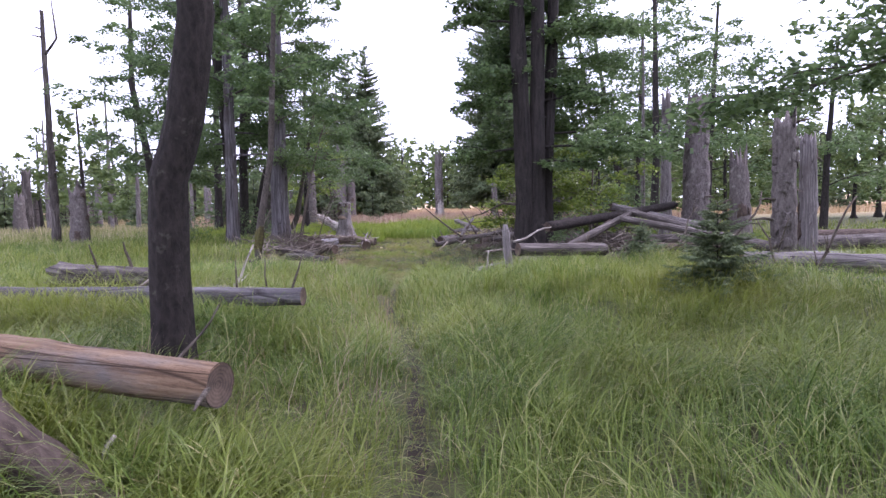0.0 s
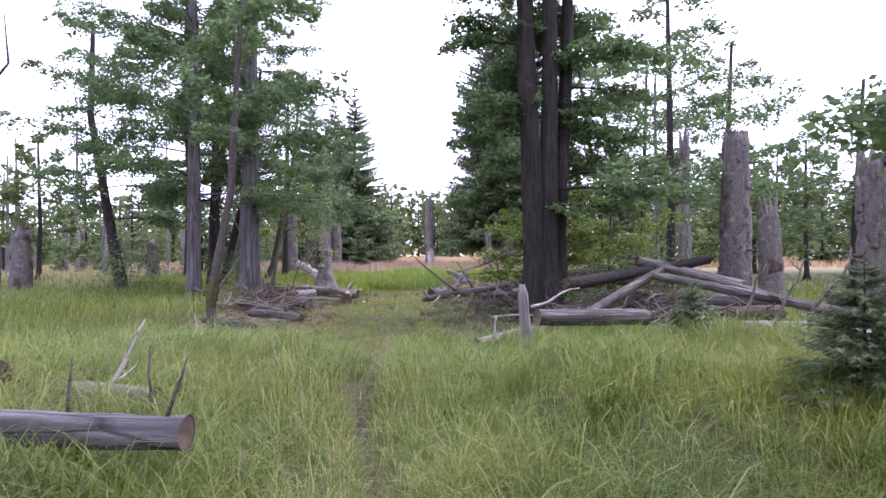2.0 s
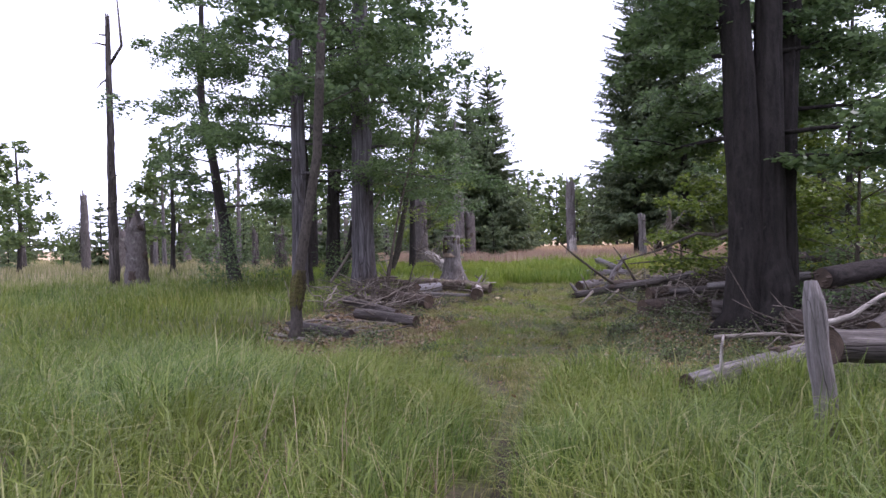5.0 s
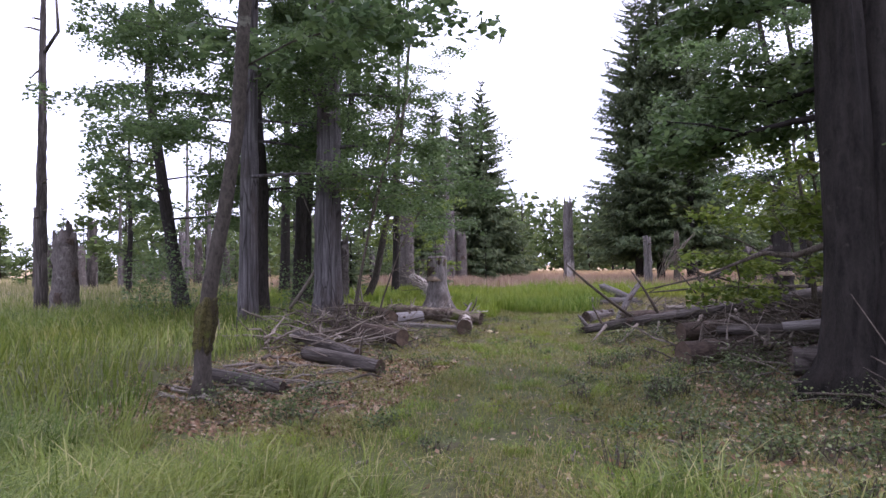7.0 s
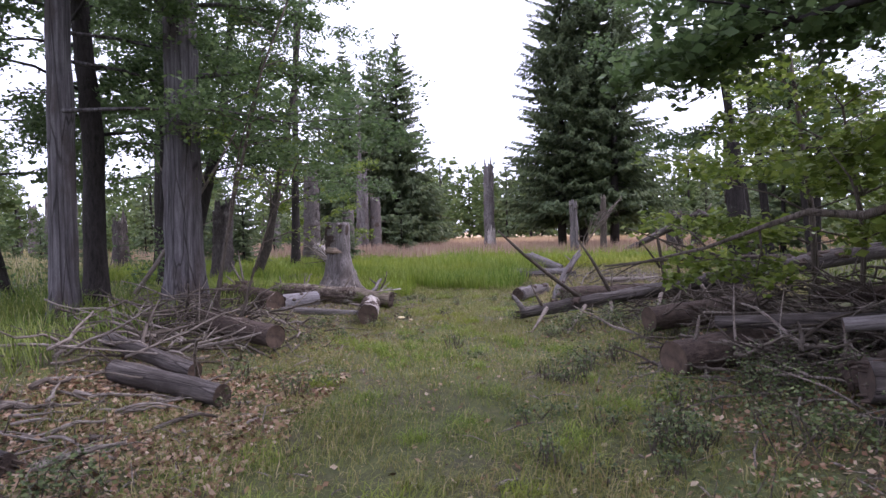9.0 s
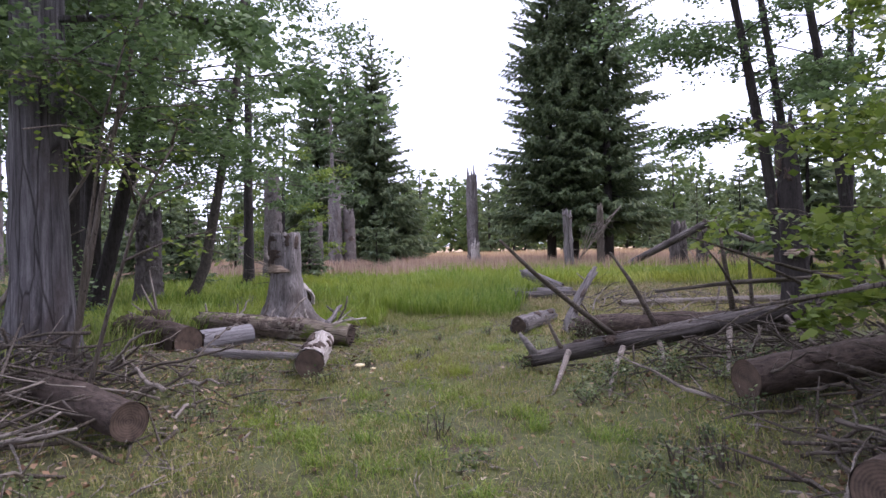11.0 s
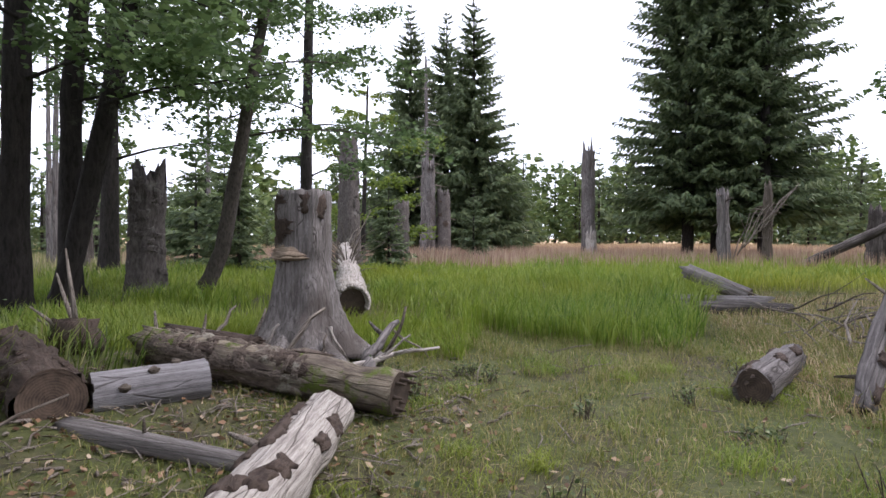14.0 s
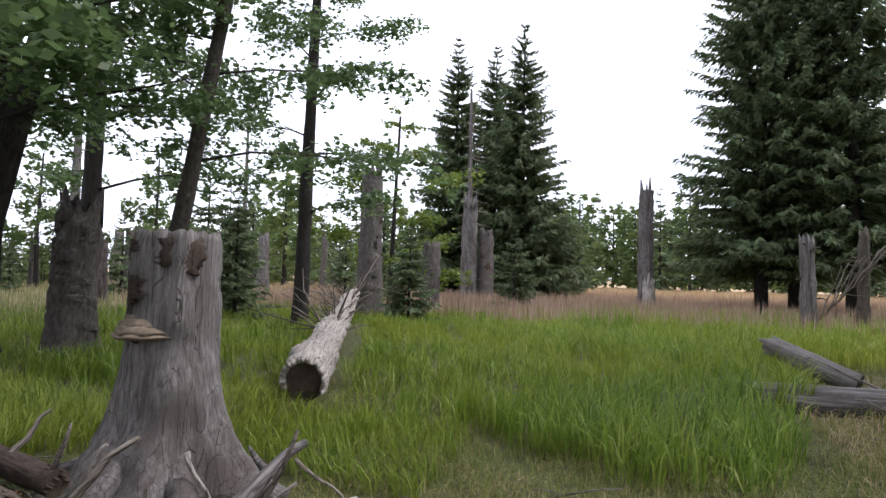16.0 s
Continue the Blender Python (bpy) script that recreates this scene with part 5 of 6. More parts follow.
snag(-7.9, 40.5, 2.3, 0.3, M_BARK_FLAKY, "short broken snag in tall grass", (0, 0), 0.3, 0.2, 109, 0.9)
snag(-9.45, 50.0, 4.7, 0.4, M_PALE, "tall split pale snag in tall grass", (0, 0), 0.9, 0.15, 110, 0.8, 1, 2)
snag(-8.75, 50.4, 3.4, 0.38, M_BARK_FLAKY, "broken snag in tall grass", (0.0, 0), 0.6, 0.15, 111, 0.8, 3, 6)
dead = snag(-9.75, 51.0, 10.5, 0.16, M_PALE, "tall thin dead spruce with bare drooping twigs", (-0.01, 0), 0.2, 0.2, 112, 0.35, 0, 0)
for k in range(60):
    s, t = rb.uniform(2.5, 9.5), rb.random() * 6.28
    ln = rb.uniform(0.5, 1.5) * (1.15 - s / 11)
    d = Vector((math.cos(t), math.sin(t), -0.3))
    part("bare_branch", Geo().tube([(0, 0, s), Vector((0, 0, s)) + d * ln * 0.5, Vector((0, 0, s)) + d * ln + Vector((0, 0, 0.05 * ln))], [0.03, 0.02, 0.008], 4, cap=False), M_STICK, dead)
snag(-1.65, 50.0, 5.2, 0.33, M_PALE, "tall pale snag with a split top in tall grass", (0, 0), 0.9, 0.1, 113, 0.85, 1)
snag(-1.5, 49.4, 1.3, 0.28, M_WHITE, "short white broken stump in tall grass", (0, 0), 0.5, 0.1, 114, 0.8)
snag(2.4, 40.0, 2.45, 0.2, M_PALE, "broken grey snag in tall grass", (-0.03, 0), 0.4, 0.2, 115, 0.8, 0, 4)
snag(3.7, 40.5, 2.7, 0.16, M_STICKD, "thin dead trunk with bare branches", (0, 0), 0.3, 0.2, 116, 0.7, 0, 9)
snag(6.9, 41.0, 1.9, 0.35, M_LOG, "short broken snag in tall grass", (0, 0), 0.4, 0.2, 117, 0.85)
for k in range(12):
    a = 2.3 + 0.12 * k
    stick((2.7 + 0.1 * k, 40.3, 0.3 + 0.12 * k), (2.5 + 0.1 * k + 1.6 * math.cos(a) * -0.6, 40.2, 1.7 + 0.08 * k), 0.022, M_STICK, 1, 1200 + k, "bare dead branch leaning on a snag")
log((4.4, 40.0, 0.1), (7.65, 40.0, 1.75), 0.13, 0.15, M_LOG, "thick broken trunk leaning up to a snapped joint", "broken", seg=12)
log((7.55, 40.0, 1.8), (10.5, 40.0, 0.6), 0.14, 0.1, M_LOG, "thick broken trunk sloping down from a snapped joint", "broken", ((0.1, 180, 0.5, 0.04, 0.2, M_STICK), (0.6, 180, 0.5, 0.03, 0.2, M_STICK)), seg=12)
snag(7.7, 40.6, 1.7, 0.24, M_LOG, "short broken stump under a snapped trunk", (0, 0), 0.3, 0.2, 118)
for k in range(30):
    cx, cy = rs.uniform(6.0, 12.5), rs.uniform(36.0, 40.5)
    stick((cx, cy, gz(cx, cy)), (cx + rs.uniform(-0.7, 0.7), cy + rs.uniform(-0.4, 0.4), gz(cx, cy) + rs.uniform(0.5, 1.3)), rs.uniform(0.012, 0.025), rs.choice((M_STICK, M_STICKD)), rs.randint(0, 2), 1300 + k, "bare dead branch standing in dry grass", "scattered dead branches")
rstump = snag(4.4, 26.0, 3.3, 0.24, M_BARK, "dark broken trunk with pale barkless foot", (-0.06, 0), 0.4, 0.4, 119, 0.62, 5)
for a in (230, 270):
    bracket(a, 1.1, 0.13, rstump, 0.24)
for k, (px, py, r, h, lx) in enumerate(((6.7, 31.5, 0.15, 12, -1.9), (7.5, 32.2, 0.13, 12, -1.6), (8.3, 31.2, 0.15, 12, -1.9), (9.6, 34.0, 0.14, 11, 0.3))):
    broadleaf(px, py, [(0, 0, -0.1), (lx * 0.2, 0, 3), (lx, 0, h)], r, 3.4, 2.8, 9000, 0.12, "tall dark tree with high airy boughs", 120 + k, 16, M_BARK, up=0.2, flare=0.25)
for k, (px, py) in enumerate(((9.0, 35.0),)):
    spruce(px, py, 6.0 + k, 1.7, "dark young spruce behind tall grass", 130 + k, 22, 8, sprays=14)

for k, (px, py, h) in enumerate(((-11.2, 35.0, 3.6), (-7.0, 36.5, 2.6), (-9.9, 33.6, 3.0), (-13.5, 37.0, 4.2), (-6.0, 44.0, 3.2), (10.5, 44.0, 5.0), (13.0, 47.0, 5.5))):
    spruce(px, py, h, h * 0.3, "young dark spruce among tall grass", 133 + k, 20, 9, sprays=14)

# distant spruces and the great dark tree
spruce(-8.1, 55.0, 15.3, 3.3, "tall dark spruce beyond the meadow", 141, 46, 13, sprays=56, width=0.115, spray=0.58, droop=1.1)
spruce(-12.0, 55.5, 15.0, 3.1, "tall dark spruce beyond the meadow", 142, 46, 13, sprays=56, width=0.115, spray=0.58, droop=1.1)
spruce(-10.4, 58.0, 15.4, 3.0, "tall dark spruce beyond the meadow", 143, 46, 13, sprays=56, width=0.115, spray=0.58, droop=1.1)
spruce(-6.4, 57.0, 6.5, 2.2, "smaller dark spruce beyond the meadow", 144, 24, 9, sprays=16)
for k, (px, py, h, r) in enumerate(((2.6, 48.8, 17.5, 3.0), (5.4, 47.8, 18.5, 3.1), (3.9, 49.6, 20.5, 3.4))):
    spruce(px, py, h, r, "great dark conifer with dense boughs nearly to the ground", 150 + k, 54, 10, sprays=72, width=0.11, spray=0.43, taper=0.42, droop=1.1, bare=0.11, trunk_r=0.26, name="great_tree", group="great dark conifers")
sign = thing("signpost", pose(-8.0, 80.0, gz(-8, 80)), "white trail signpost standing in the straw meadow", "signpost")
part("pole", Geo().tube([(0, 0, -0.1), (0, 0, 2.3)], [0.1, 0.1], 10), M_SIGN, sign)
part("pole", Geo().tube([(-0.75, 0, -0.1), (-0.55, 0, 1.6)], [0.09, 0.09], 10), M_SIGN, sign)
part("board", Geo().tube([(0.02, -0.1, 1.85), (0.65, -0.1, 1.85)], [0.13, 0.13], 8), M_SIGN, sign)

# ---- left meadow ----
pole_tree = snag(-14.4, 23.0, 8.6, 0.16, M_LOG, "tall thin dead tree with a forked top", (0.0, 0), 0.2, 0.2, 161, 0.4, 0, 6)
part("fork", Geo().tube([(0, 0, 7.0), (0.5, 0, 7.6), (0.35, 0, 9.4)], [0.05, 0.045, 0.015], 7), M_LOG, pole_tree)
snag(-13.2, 22.6, 2.1, 0.33, M_BARK_FLAKY, "short thick snag in the meadow", (-0.03, 0), 0.5, 0.2, 162, 0.8, 4)
rl = random.Random(31)
for k in range(26):
    px, py = rl.uniform(-42, -14), rl.uniform(28, 62)
    snag(px, py, rl.uniform(1.6, 4.5), rl.uniform(0.2, 0.36), rl.choice((M_PALE, M_BARK_FLAKY, M_LOG)), "weathered snag standing in the far meadow", (rl.uniform(-0.04, 0.04), 0), 0.5, 0.2, 170 + k, 0.75)
for k in range(5):
    px, py = rl.uniform(-45, -18), rl.uniform(35, 55)
    snag(px, py, rl.uniform(7, 11), 0.14, M_PALE, "tall thin dead tree in the far meadow", (rl.uniform(-0.02, 0.02), 0), 0.3, 0.2, 200 + k, 0.3, 0, 4)

# ---- woods all round ----
far_b = broadleaf(-26, 60, [(0, 0, -0.1), (0.1, 0, 3), (0, 0, 8.5)], 0.17, 0.5, 2.6, 950, 0.6, "broadleaved tree of the distant wood", 301, 30, M_BARK, M_FARLEAF, "wood_tree", "distant wood", profile=lambda s: 1.1 - 0.6 * s, twiggy=False, seg=7, clump_n=9, squash=3.2, draw_limbs=False)
far_s = spruce(-33, 66, 9.5, 2.3, "spruce of the distant wood", 302, 20, 8, sprays=6, width=0.26, name="wood_spruce", group="distant wood")
mid_b = broadleaf(-18.5, 31.0, [(0, 0, -0.1), (0.1, 0, 2.5), (0, 0, 6.5)], 0.12, 1.2, 1.9, 3400, 0.22, "broadleaved tree with rounded crown in the meadow", 303, 20, M_BARK, M_FARLEAF, "meadow_tree", "meadow trees", twiggy=False, squash=1.8, clump_n=18, profile=lambda s: 1.05 - 0.6 * s)
rw = random.Random(41)


def scatter(proto, count, where, lo=0.8, hi=1.25):
    for _ in range(count):
        px, py = where()
        s = rw.uniform(lo, hi)
        c = copy_thing(proto, pose(px, py, gz(px, py) - 0.05, 0, 0, rw.uniform(0, 360)))
        c.scale = (s, s, s * rw.uniform(0.9, 1.15))


scatter(far_b, 46, lambda: (rw.uniform(-26, 34), rw.uniform(96, 125)), 0.9, 1.35)
scatter(far_s, 18, lambda: (rw.uniform(-26, 34), rw.uniform(92, 120)), 0.9, 1.3)
scatter(far_s, 34, lambda: (rw.uniform(-75, -24), rw.uniform(62, 95)), 0.5, 1.0)
scatter(far_b, 18, lambda: (rw.uniform(-75, -22), rw.uniform(68, 100)), 0.6, 1.0)
scatter(far_b, 24, lambda: (rw.uniform(18, 70), rw.uniform(48, 100)), 0.7, 1.1)
scatter(far_s, 22, lambda: (rw.uniform(13, 60), rw.uniform(44, 100)), 0.6, 1.0)
scatter(far_b, 18, lambda: (rw.uniform(-44, -13), rw.uniform(40, 62)), 0.2, 0.42)
scatter(far_s, 26, lambda: (rw.uniform(-46, -13), rw.uniform(38, 64)), 0.22, 0.5)
scatter(mid_b, 6, lambda: (rw.uniform(-36, -19), rw.uniform(26, 52)), 0.6, 1.15)
scatter(mid_b, 8, lambda: (rw.uniform(15, 26), rw.uniform(18, 40)), 0.8, 1.3)
# unseen trees behind the start, added only for shade and bounced light
scatter(far_b, 22, lambda: (rw.uniform(-50, 50), rw.uniform(-45, -14)), 0.8, 1.3)
scatter(far_s, 12, lambda: (rw.choice((-1, 1)) * rw.uniform(30, 70), rw.uniform(-20, 45)), 0.9, 1.4)

# ---- low shrubs ----
for k, (px, py, r, h, n) in enumerate(((1.2, 12.9, 0.4, 0.2, 500), (0.5, 13.4, 0.45, 0.2, 700), (1.6, 14.2, 0.5, 0.25, 650), (0.75, 15.2, 0.5, 0.25, 900), (1.35, 16.2, 0.5, 0.4, 1100), (1.7, 15.3, 0.5, 0.35, 800), (2.1, 14.5, 0.5, 0.3, 800), (1.0, 14.4, 0.5, 0.3, 900), (2.3, 16.9, 0.5, 0.5, 1200), (1.6, 17.3, 0.4, 0.35, 800), (2.6, 15.4, 0.6, 0.4, 1200), (0.6, 16.5, 0.35, 0.2, 500),
                                       (0.2, 14.8, 0.35, 0.15, 400), (0.9, 17.2, 0.35, 0.3, 600), (0.45, 21.2, 0.5, 0.3, 900), (1.0, 21.5, 0.5, 0.4, 1000), (1.6, 21.0, 0.5, 0.4, 900), (0.1, 20.7, 0.3, 0.18, 350),
                                       (0.6, 24.0, 0.35, 0.45, 500), (-2.3, 17.8, 0.35, 0.2, 500), (-2.9, 15.4, 0.4, 0.25, 600), (-3.6, 14.9, 0.45, 0.35, 800), (-3.4, 21.6, 0.25, 0.22, 400), (-1.9, 14.3, 0.3, 0.15, 350), (-2.55, 14.35, 0.36, 0.3, 800), (1.75, 17.5, 0.4, 0.4, 900),
                                       (-0.2, 25.6, 0.18, 0.15, 150), (-3.0, 24.1, 0.14, 0.14, 120), (-0.9, 19.0, 0.25, 0.1, 200), (-1.7, 20.3, 0.25, 0.1, 200), (0.2, 18.9, 0.3, 0.15, 300), (-0.3, 17.0, 0.3, 0.12, 300))):
    shrub(px, py, r, h * 0.9, int(n * 0.62), 0.033, "low leafy shrub spreading over the turf", 400 + k)
rq = random.Random(53)
for k in range(64):
    if k < 40:
        px, py = rq.uniform(-0.4, 2.2), rq.uniform(13.0, 21.0)
    else:
        px, py = rq.choice((rq.uniform(-3.3, -2.2), rq.uniform(-1.9, 0.4))), rq.uniform(13.5, 25.5)
    shrub(px, py, rq.uniform(0.1, 0.24), rq.uniform(0.1, 0.24), rq.randint(45, 120), 0.033, "small leafy seedling growing in the turf", 500 + k, name="seedling", group="seedlings")
for k, (px, py, r, h, n) in enumerate(((2.9, 16.9, 0.6, 0.8, 1100), (3.6, 18.6, 0.8, 1.2, 1300), (3.3, 15.6, 0.7, 0.7, 1000), (-9.6, 24.0, 1.0, 1.6, 1300), (-7.0, 23.6, 0.8, 1.3, 900), (-8.6, 20.6, 1.0, 1.8, 1400), (4.9, 19.0, 0.9, 1.6, 1500), (5.3, 17.5, 1.0, 1.8, 1500), (3.2, 17.0, 0.5, 1.0, 700))):
    shrub(px, py, r, h, n, 0.075, "leafy undergrowth round tree trunks", 440 + k, M_LEAF, "undergrowth_bush", "undergrowth")

# ---- grass and litter ----
rg = np.random.default_rng(77)


def keep(x, y, m):
    return x[m], y[m]


def start_zone(x, y):
    """Long grass of the start, ending in a slanting edge."""
    edge = np.where(x > 1.0, 12.4 + 0.2 * (x - 1) + 1.0 * ease(3.6, 6, x), 12.5)
    left = x < np.maximum(-2.5 - (y - 12.3) * 0.75, -4.95)
    wob = 0.35 * np.sin(2.3 * x) + 0.25 * np.sin(4.1 * x + 1)
    return (y < edge + wob) | (left & (y < 24.5))


# dense near the trail
cx, cy = rg.uniform(-6.5, 8, 12400), rg.uniform(-0.8, 13.6, 12400)
m = start_zone(cx, cy) & (rg.random(len(cx)) < np.clip(1.3 - 0.12 * np.abs(cx - 0.5), 0.25, 1)) & (np.abs(cx - trail_x(cy)) > 0.08)
cx, cy = keep(cx, cy, m)
x, y, outw = tufts(cx, cy, 19, 0.085, rg)
th = np.repeat(np.clip(0.56 + 0.15 * np.sin(1.7 * cx + 0.5 * cy) * np.sin(1.1 * cy - cx) + 0.1 * np.sin(5.3 * cx + 2 * np.sin(2.1 * cy)) * np.sin(4.7 * cy + cx) + rg.normal(0, 0.08, len(cx)), 0.25, 0.85), 19)
near = np.abs(x - trail_x(y))
m = near > 0.085
x, y, outw, th, near = x[m], y[m], outw[m], th[m], near[m]
hh = th * rg.uniform(0.65, 1.15, len(x)) * (0.5 + 0.5 * ease(0.1, 0.45, near))
wd = rg.uniform(0.003, 0.008, len(x))
m = (y < 7.5) & (np.abs(x - 0.5) < 4)
blades("long_grass", x[m], y[m], hh[m], wd[m], M_GRASS, "long green arching grass with dry blades among it", rg, (0.55, 1.45), 0.75, outward=outw[m])
m = ~m
blades("long_grass_beyond", x[m], y[m], hh[m], wd[m] * 1.2, M_GRASS, "long green arching grass with dry blades among it", rg, (0.5, 1.25), 0.8, segs=2, outward=outw[m])
x, y = rg.uniform(-16, -3.5, 46000), rg.uniform(4, 25, 46000)
m = start_zone(x, y) & ((y > 12) | (x < -6))
x, y = keep(x, y, m)
blades("long_grass_under_trees", x, y, rg.uniform(0.35, 0.65, len(x)), rg.uniform(0.008, 0.016, len(x)), M_GRASS, "long green grass under trees", rg, (0.35, 1.15), 0.5, segs=2)
x, y = rg.uniform(7, 16, 20000), rg.uniform(4, 24, 20000)
blades("long_grass_by_logs", x, y, rg.uniform(0.3, 0.55, len(x)), rg.uniform(0.008, 0.016, len(x)), M_GRASS, "long grass round fallen logs", rg, (0.2, 0.7), segs=2)
cx, cy = rg.uniform(-2.6, 0.1, 900), rg.uniform(2.75, 3.6, 900)
cy = cy - 0.26 * (cx + 0.2)
m = (cy < 3.45 - 0.265 * (cx + 0.22)) & (cy > 3.08 - 0.372 * (cx + 0.36))
x, y, outw = tufts(cx[m], cy[m], 15, 0.09, rg)
blades("grass_before_log", x, y, rg.uniform(0.3, 0.68, len(x)), rg.uniform(0.004, 0.01, len(x)), M_GRASS, "long arching grass growing against a log", rg, (0.4, 1.2), 0.4, outward=outw)
y = rg.uniform(-0.5, 13.0, 1500)
x = trail_x(y) + rg.normal(0, 0.09, len(y))
blades("trodden_grass", x, y, rg.uniform(0.08, 0.26, len(x)), rg.uniform(0.003, 0.007, len(x)), M_TURF, "short trodden grass along the trail", rg, (0.6, 1.5), 0.2, segs=2)
y = rg.uniform(0.5, 10.5, 520)
x = trail_x(y) - 0.15 - np.abs(rg.normal(0.1, 0.8, len(y)))
blades("seeding_stalks", x, y, rg.uniform(0.35, 0.68, len(x)), rg.uniform(0.002, 0.004, len(x)), M_SEED, "thin reddish seeding stalks in long grass", rg, (0.2, 0.8), 0.5)
cx, cy = rg.uniform(-3.4, -0.35, 800), rg.uniform(5.55, 6.05, 800)
x, y, outw = tufts(cx, cy - 0.09 * (cx + 0.5), 14, 0.09, rg)
blades("grass_before_grey_log", x, y, rg.uniform(0.3, 0.6, len(x)), rg.uniform(0.004, 0.01, len(x)), M_GRASS, "long arching grass growing against a grey log", rg, (0.4, 1.2), 0.4, outward=outw)
# bare soil of the trodden trail, in one darker brown than the ground
ty = np.arange(-1.5, 11.0, 0.15)
tw = 0.06 + 0.022 * np.sin(3.1 * ty) + 0.02 * np.sin(7.7 * ty + 1)
tv, tf = [], []
for k, yy in enumerate(ty):
    for u in (-1, -0.5, 0, 0.5, 1):
        xx = float(trail_x(yy)) + u * tw[k]
        tv.append((xx, float(yy), gz(xx, yy) + 0.012 - 0.02 * abs(u) ** 3))
    if k:
        tf += [((k - 1) * 5 + q, (k - 1) * 5 + q + 1, k * 5 + q + 1, k * 5 + q) for q in range(4)]
tagged(mesh_obj("trail", tv, tf, M_SOIL, True), "narrow trodden trail of dark soil in grass", "trail", "", "structure")
# lush grass beyond the stump
def lush_zone(x, y):
    front = np.where(x > -0.6, 26.9 + 3.2 * (x + 0.6), np.where(x < -2.4, 27.2, 26.9))
    wob = 0.3 * np.sin(2.1 * x + 0.4) + 0.2 * np.sin(5.3 * x)
    t = np.clip((y - 27.7) / 6.7, 0, 1)
    butt = ((x + 4.42 + 3.03 * t) ** 2 < 0.09) | ((x + 4.25) ** 2 + (y - 27.3) ** 2 < 0.2)
    return ~butt & (y > np.minimum(front, 34.5) + wob) & ((x > -5.2) | (y > 25.0 - 0.35 * (x + 5.2)))


cx, cy = rg.uniform(-13, 11, 10500), 25 + 20 * rg.random(10500) ** 1.7
m = lush_zone(cx, cy)
cx, cy = keep(cx, cy, m)
x, y, outw = tufts(cx, cy, 13, 0.12, rg)
hh = 0.48 + 0.12 * np.sin(1.3 * x + 1.0) * np.sin(1.1 * y) + 0.1 * np.sin(4.3 * x + 2 * np.sin(1.7 * y)) * np.sin(3.6 * y + x) + np.repeat(rg.normal(0, 0.09, len(cx)), 13) + rg.normal(0, 0.06, len(x))
hh = hh * (0.7 + 0.3 * ease(-4.5, -2.5, x))
blades("lush_grass", x, y, np.clip(hh, 0.2, 0.8), rg.uniform(0.008, 0.016, len(x)) * (1 + 0.05 * (y - 25)), M_GRASSB, "tall lush green grass in a damp hollow", rg, (0.25, 0.9), 0.5, segs=2, outward=outw)
x, y = rg.uniform(-5.6, -2.7, 5000), rg.uniform(26.0, 27.4, 5000)
m = (rg.random(len(x)) < 0.75)
x, y = keep(x, y, m)
blades("grass_behind_stump", x, y, rg.uniform(0.15, 0.4, len(x)), rg.uniform(0.006, 0.011, len(x)), M_GRASSB, "lush grass behind the stump", rg, (0.3, 0.8))
x, y = rg.uniform(-7.5, -4.8, 8000), rg.uniform(23.6, 26.5, 8000)
m = x < -5.2 - 0.6 * (25.5 - y)
x, y = keep(x, y, m)
blades("grass_left_of_stump", x, y, rg.uniform(0.2, 0.42, len(x)), rg.uniform(0.007, 0.012, len(x)), M_GRASSB, "lush grass beside rotting logs", rg, (0.3, 0.8))
x, y = rg.uniform(0.5, 9.5, 9000), rg.uniform(33, 40, 9000)
blades("yellow_grass", x, y, rg.uniform(0.3, 0.5, len(x)), rg.uniform(0.014, 0.026, len(x)), M_YELLOW, "bright yellow-green grass strip", rg, (0.2, 0.7), segs=2)
# seed heads and straw
x, y = rg.uniform(-18, 14, 26000), 38 + 26 * rg.random(26000) ** 1.2
blades("seeding_grass", x, y, rg.uniform(0.55, 0.85, len(x)), rg.uniform(0.02, 0.05, len(x)), M_SEED, "tall grass with reddish seed heads", rg, (0.05, 0.3), segs=1)
x, y = rg.uniform(-30, 45, 60000), 48 + 55 * rg.random(60000)
blades("straw_meadow", x, y, rg.uniform(0.4, 0.7, len(x)), rg.uniform(0.04, 0.1, len(x)), M_STRAW, "dry straw-coloured meadow grass", rg, (0.1, 0.4), segs=1)
x, y = rg.uniform(-60, -10, 60000), 20 + 50 * rg.random(60000)
m = (x < -12) | (y > 30)
x, y = keep(x, y, m)
blades("meadow_grass", x, y, rg.uniform(0.3, 0.55, len(x)), rg.uniform(0.02, 0.05, len(x)), M_MEADOW, "pale straw-green meadow grass between snags", rg, (0.1, 0.5), segs=1)
x, y = rg.uniform(-22, 22, 70000), rg.uniform(-10, 48, 70000)
m = ~((np.abs(x + 1) < 6.5) & (y > 11) & (y < 34)) & ~((x > -6) & (x < 7.5) & (y > -0.5) & (y < 13.5)) & (np.hypot(x, y - 12) < 31 + 4 * np.sin(5 * np.arctan2(y - 12, x)))
x, y = keep(x, y, m)
blades("surrounding_grass", x, y, rg.uniform(0.2, 0.42, len(x)), rg.uniform(0.014, 0.03, len(x)), M_GRASS, "rough green grass round the clearing", rg, (0.3, 0.9), 0.4, segs=2)
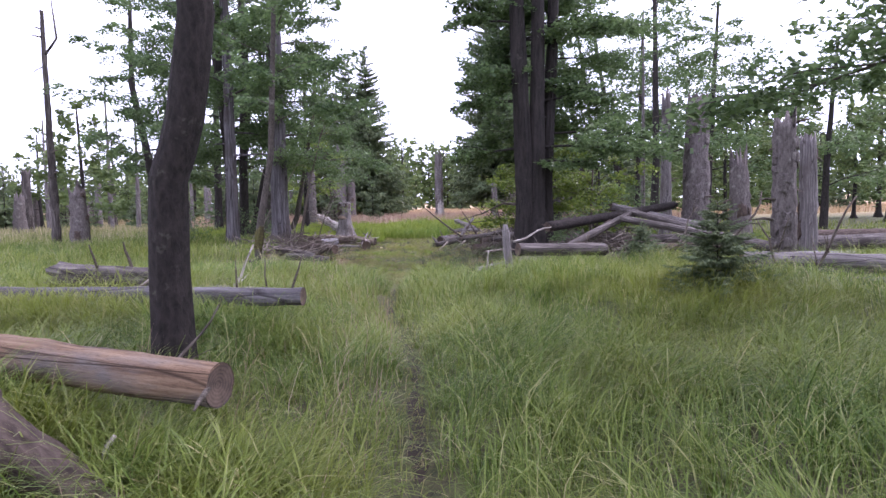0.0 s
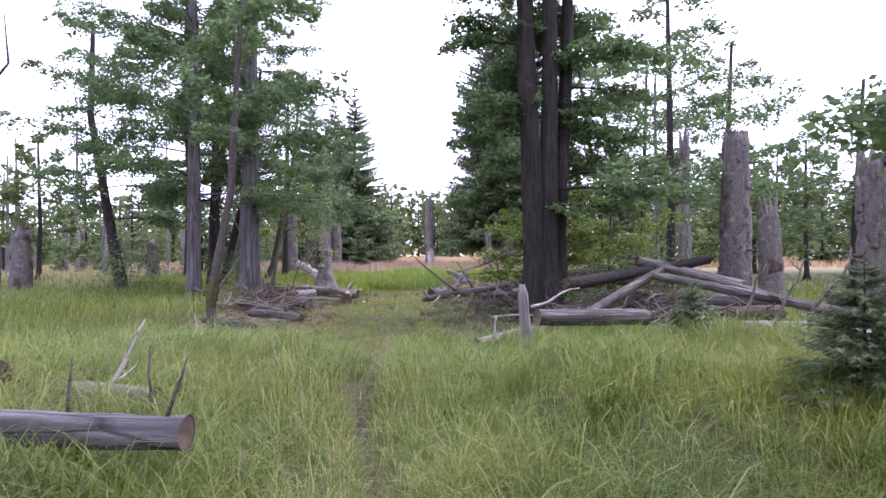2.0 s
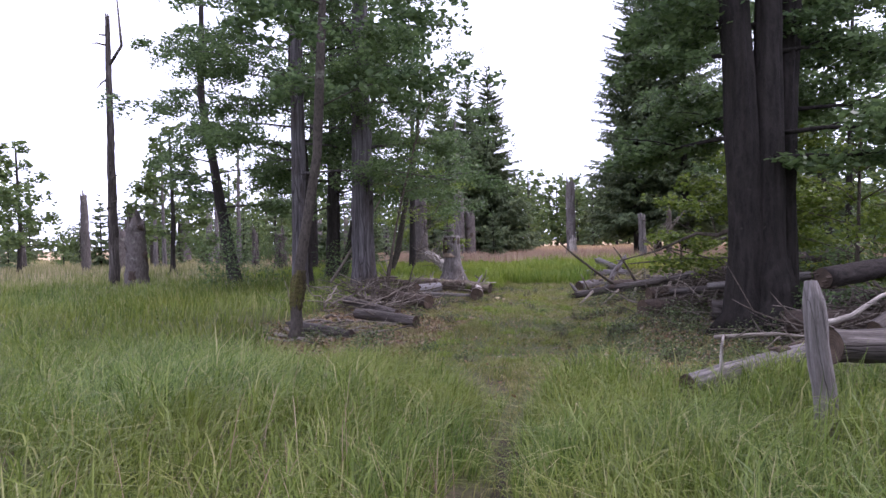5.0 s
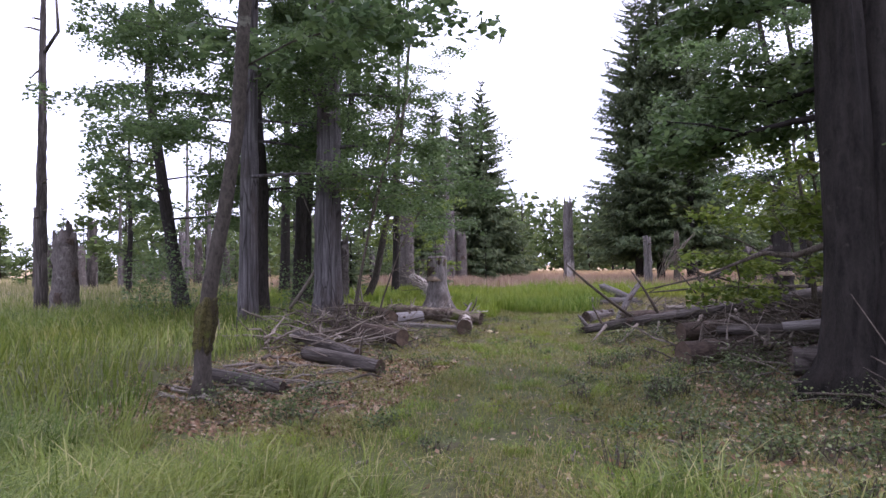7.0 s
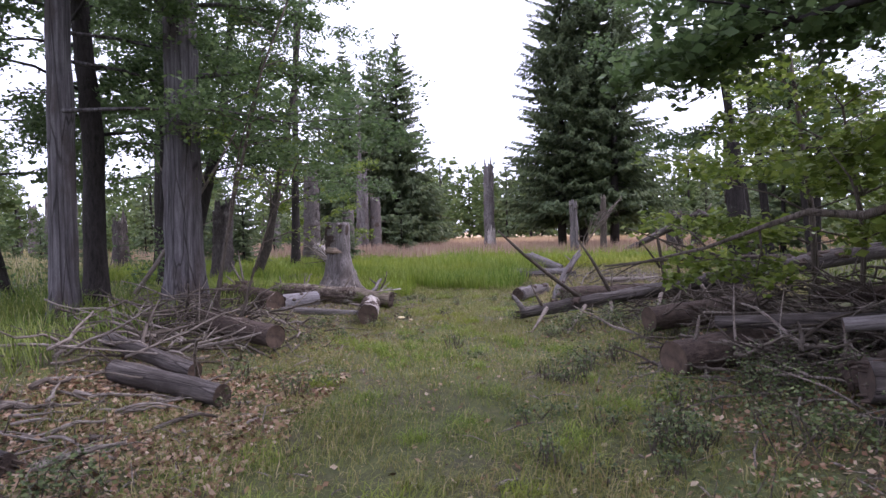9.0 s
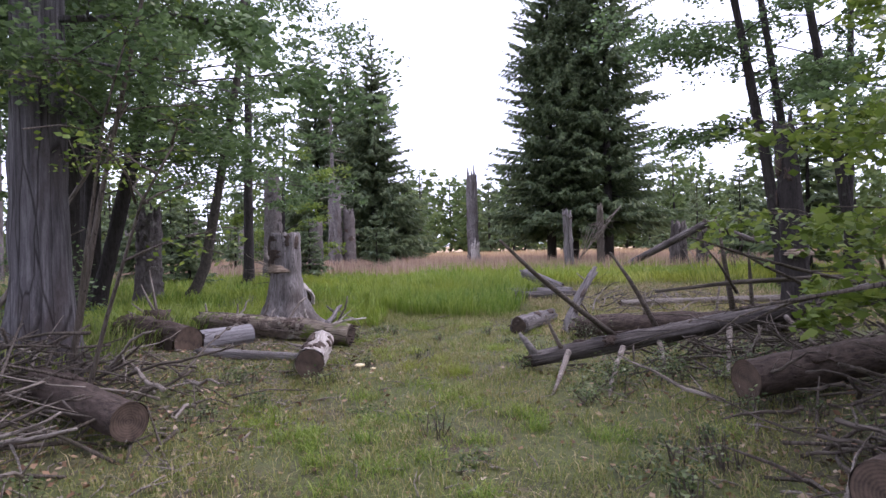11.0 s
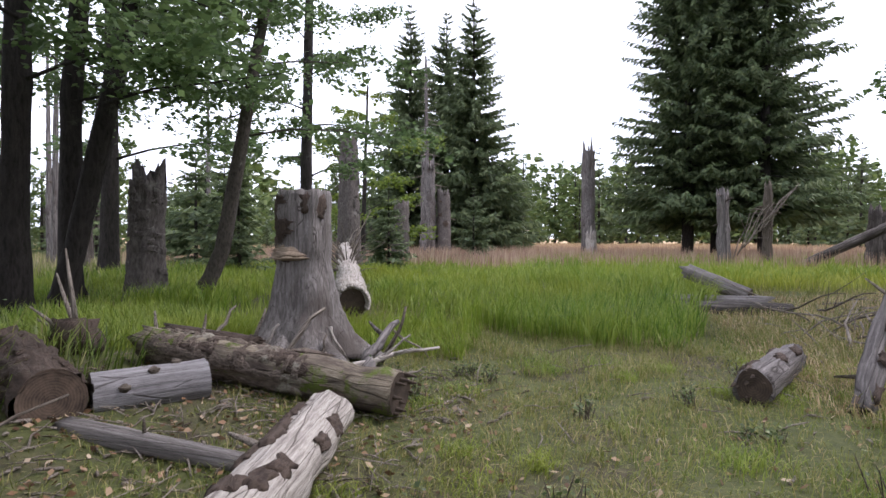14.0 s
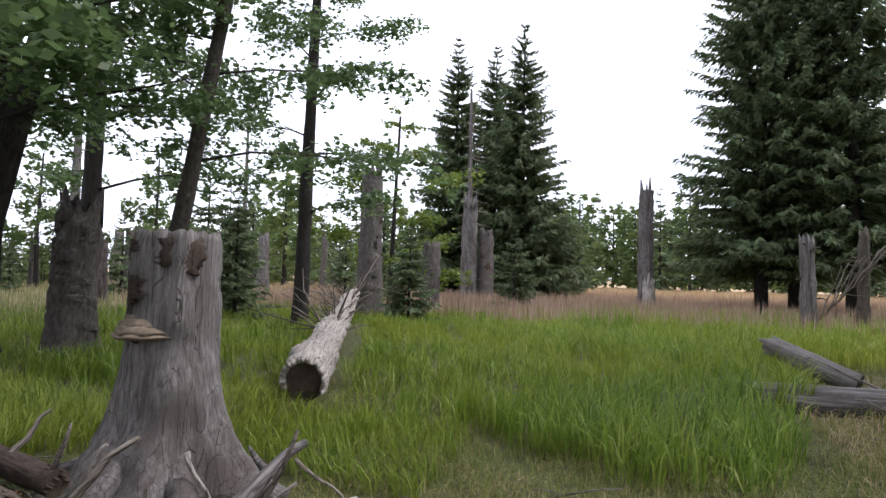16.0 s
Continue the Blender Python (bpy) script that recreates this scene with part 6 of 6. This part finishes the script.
# turf of the clearing
x, y = rg.uniform(-5.5, 3.6, 230000), rg.uniform(11.5, 29, 230000)
m = ~start_zone(x, y) & (rg.random(len(x)) < np.clip(1.15 - 0.16 * np.abs(x + 1.0), 0.25, 1))
x, y = keep(x, y, m)
patchy = np.sin(2.9 * x + 1.3 * np.sin(1.9 * y)) * np.sin(2.3 * y + 1.1 * np.sin(2.7 * x)) + 0.5 * np.sin(7.1 * x + y) * np.sin(6.3 * y - x)
m = rg.random(len(x)) < 0.72 + 0.35 * patchy
x, y, patchy = x[m], y[m], patchy[m]
hh = 0.045 + 0.07 * np.clip(patchy, 0, 1) + 0.085 * rg.random(len(x)) + 0.12 * (np.sin(2.1 * x + 0.9 * y) * np.sin(1.7 * y - 1.3 * x) > 0.45) * rg.random(len(x)) + 0.1 * ease(25, 27, y)
blades("short_turf", x, y, hh * 0.92, rg.uniform(0.0035, 0.007, len(x)), M_TURF, "short patchy turf with dry blades", rg, (0.5, 1.4), 0.3, segs=2)
cx, cy = rg.uniform(-2.7, 1.0, 100), rg.uniform(13, 26.8, 100)
rad = np.repeat(rg.uniform(0.05, 0.13, 100), 150)
x, y = np.repeat(cx, 150) + rg.normal(0, 1, 15000) * rad, np.repeat(cy, 150) + rg.normal(0, 1, 15000) * rad
blades("grass_tufts", x, y, rg.uniform(0.08, 0.2, len(x)), rg.uniform(0.003, 0.006, len(x)), M_GRASSB, "fresh green grass tufts in the turf", rg, (0.5, 1.2), 0.3)
cx, cy = rg.uniform(-3.2, 1.6, 2600), rg.uniform(12.5, 27, 2600)
m = ~start_zone(cx, cy)
cx, cy = keep(cx, cy, m)
x, y, outw = tufts(cx, cy, 11, 0.05, rg)
blades("turf_clumps", x, y, rg.uniform(0.07, 0.19, len(x)), rg.uniform(0.003, 0.006, len(x)), M_TURF, "small clumps of green and dry turf grass", rg, (0.5, 1.2), 0.2, segs=2, outward=outw)
x, y = rg.uniform(0.1, 5.8, 17000), rg.uniform(24.6, 32, 17000)
blades("bleached_grass", x, y, rg.uniform(0.1, 0.3, len(x)), rg.uniform(0.004, 0.009, len(x)), M_STRAW, "bleached dry grass among dead branches", rg, (0.5, 1.2), 0.3, segs=2)
x, y = rg.uniform(0.3, 7, 26000), rg.uniform(24, 36, 26000)
blades("dry_grass", x, y, rg.uniform(0.1, 0.32, len(x)), rg.uniform(0.004, 0.01, len(x)), M_TURF, "dry brownish grass among dead branches", rg, (0.4, 1.0), 0.3, segs=2)
n = 14000
x, y = rg.uniform(-5.2, 2.6, n), rg.uniform(12.2, 25, n)
m = (x < -2.2 + rg.normal(0, 0.4, n)) | (x > 0.4 + rg.normal(0, 0.4, n)) | (rg.random(n) < 0.12)
x, y = keep(x, y, m)
x, y = np.concatenate([x, rg.uniform(-4.7, -2.0, 11000), rg.uniform(0.9, 3.2, 2500), rg.normal(0.5, 0.9, 600)]), np.concatenate([y, rg.uniform(14.0, 18.2, 11000), rg.uniform(15.0, 19.0, 2500), rg.uniform(12.7, 16.0, 600)])
sz = rg.uniform(0.026, 0.066, len(x))
leaves("leaf_litter", np.stack([x, y, ground_z(x, y) + rg.uniform(0.004, 0.03, len(x))], -1), sz, sz * 0.65, M_LITTER, rg, 0.62, "fallen brown leaves scattered over the ground", "leaf litter")

# twigs and bark chips on the ground
g = Geo()
for k in range(2600):
    z = rs.random()
    if z < 0.4:
        px, py = rs.uniform(-5.4, -2.3), rs.uniform(21.2, 25.4)
    elif z < 0.6:
        px, py = rs.uniform(0.4, 3.4), rs.uniform(15.5, 26.5)
    elif z < 0.8:
        px, py = rs.uniform(-4.8, -2.2), rs.uniform(14.2, 21.2)
    else:
        px, py = rs.uniform(-2.8, 1.4), rs.uniform(13.0, 26.5)
    t, ln = rs.random() * 6.28, rs.uniform(0.04, 0.3) * (0.5 + rs.random())
    r = rs.uniform(0.0025, 0.0075) if k % 3 else rs.uniform(0.006, 0.014)
    ln = ln if k % 3 else ln * 0.4
    ex, ey = px + math.cos(t) * ln, py + math.sin(t) * ln
    z0, z1 = gz(px, py) + 0.012, gz(ex, ey) + 0.012 + rs.uniform(0, 0.25) * ln
    mid = ((px + ex) / 2 + rs.uniform(-0.1, 0.1) * ln, (py + ey) / 2 + rs.uniform(-0.1, 0.1) * ln, (z0 + z1) / 2 + 0.05 * ln)
    g.tube([(px, py, z0), mid, (ex, ey, z1)], [r, r * 0.9, r * 0.5], 4)
tagged(g.done("ground_twigs", M_STICK), "small broken twigs and bark chips on the ground", "twigs", "", "stuff")
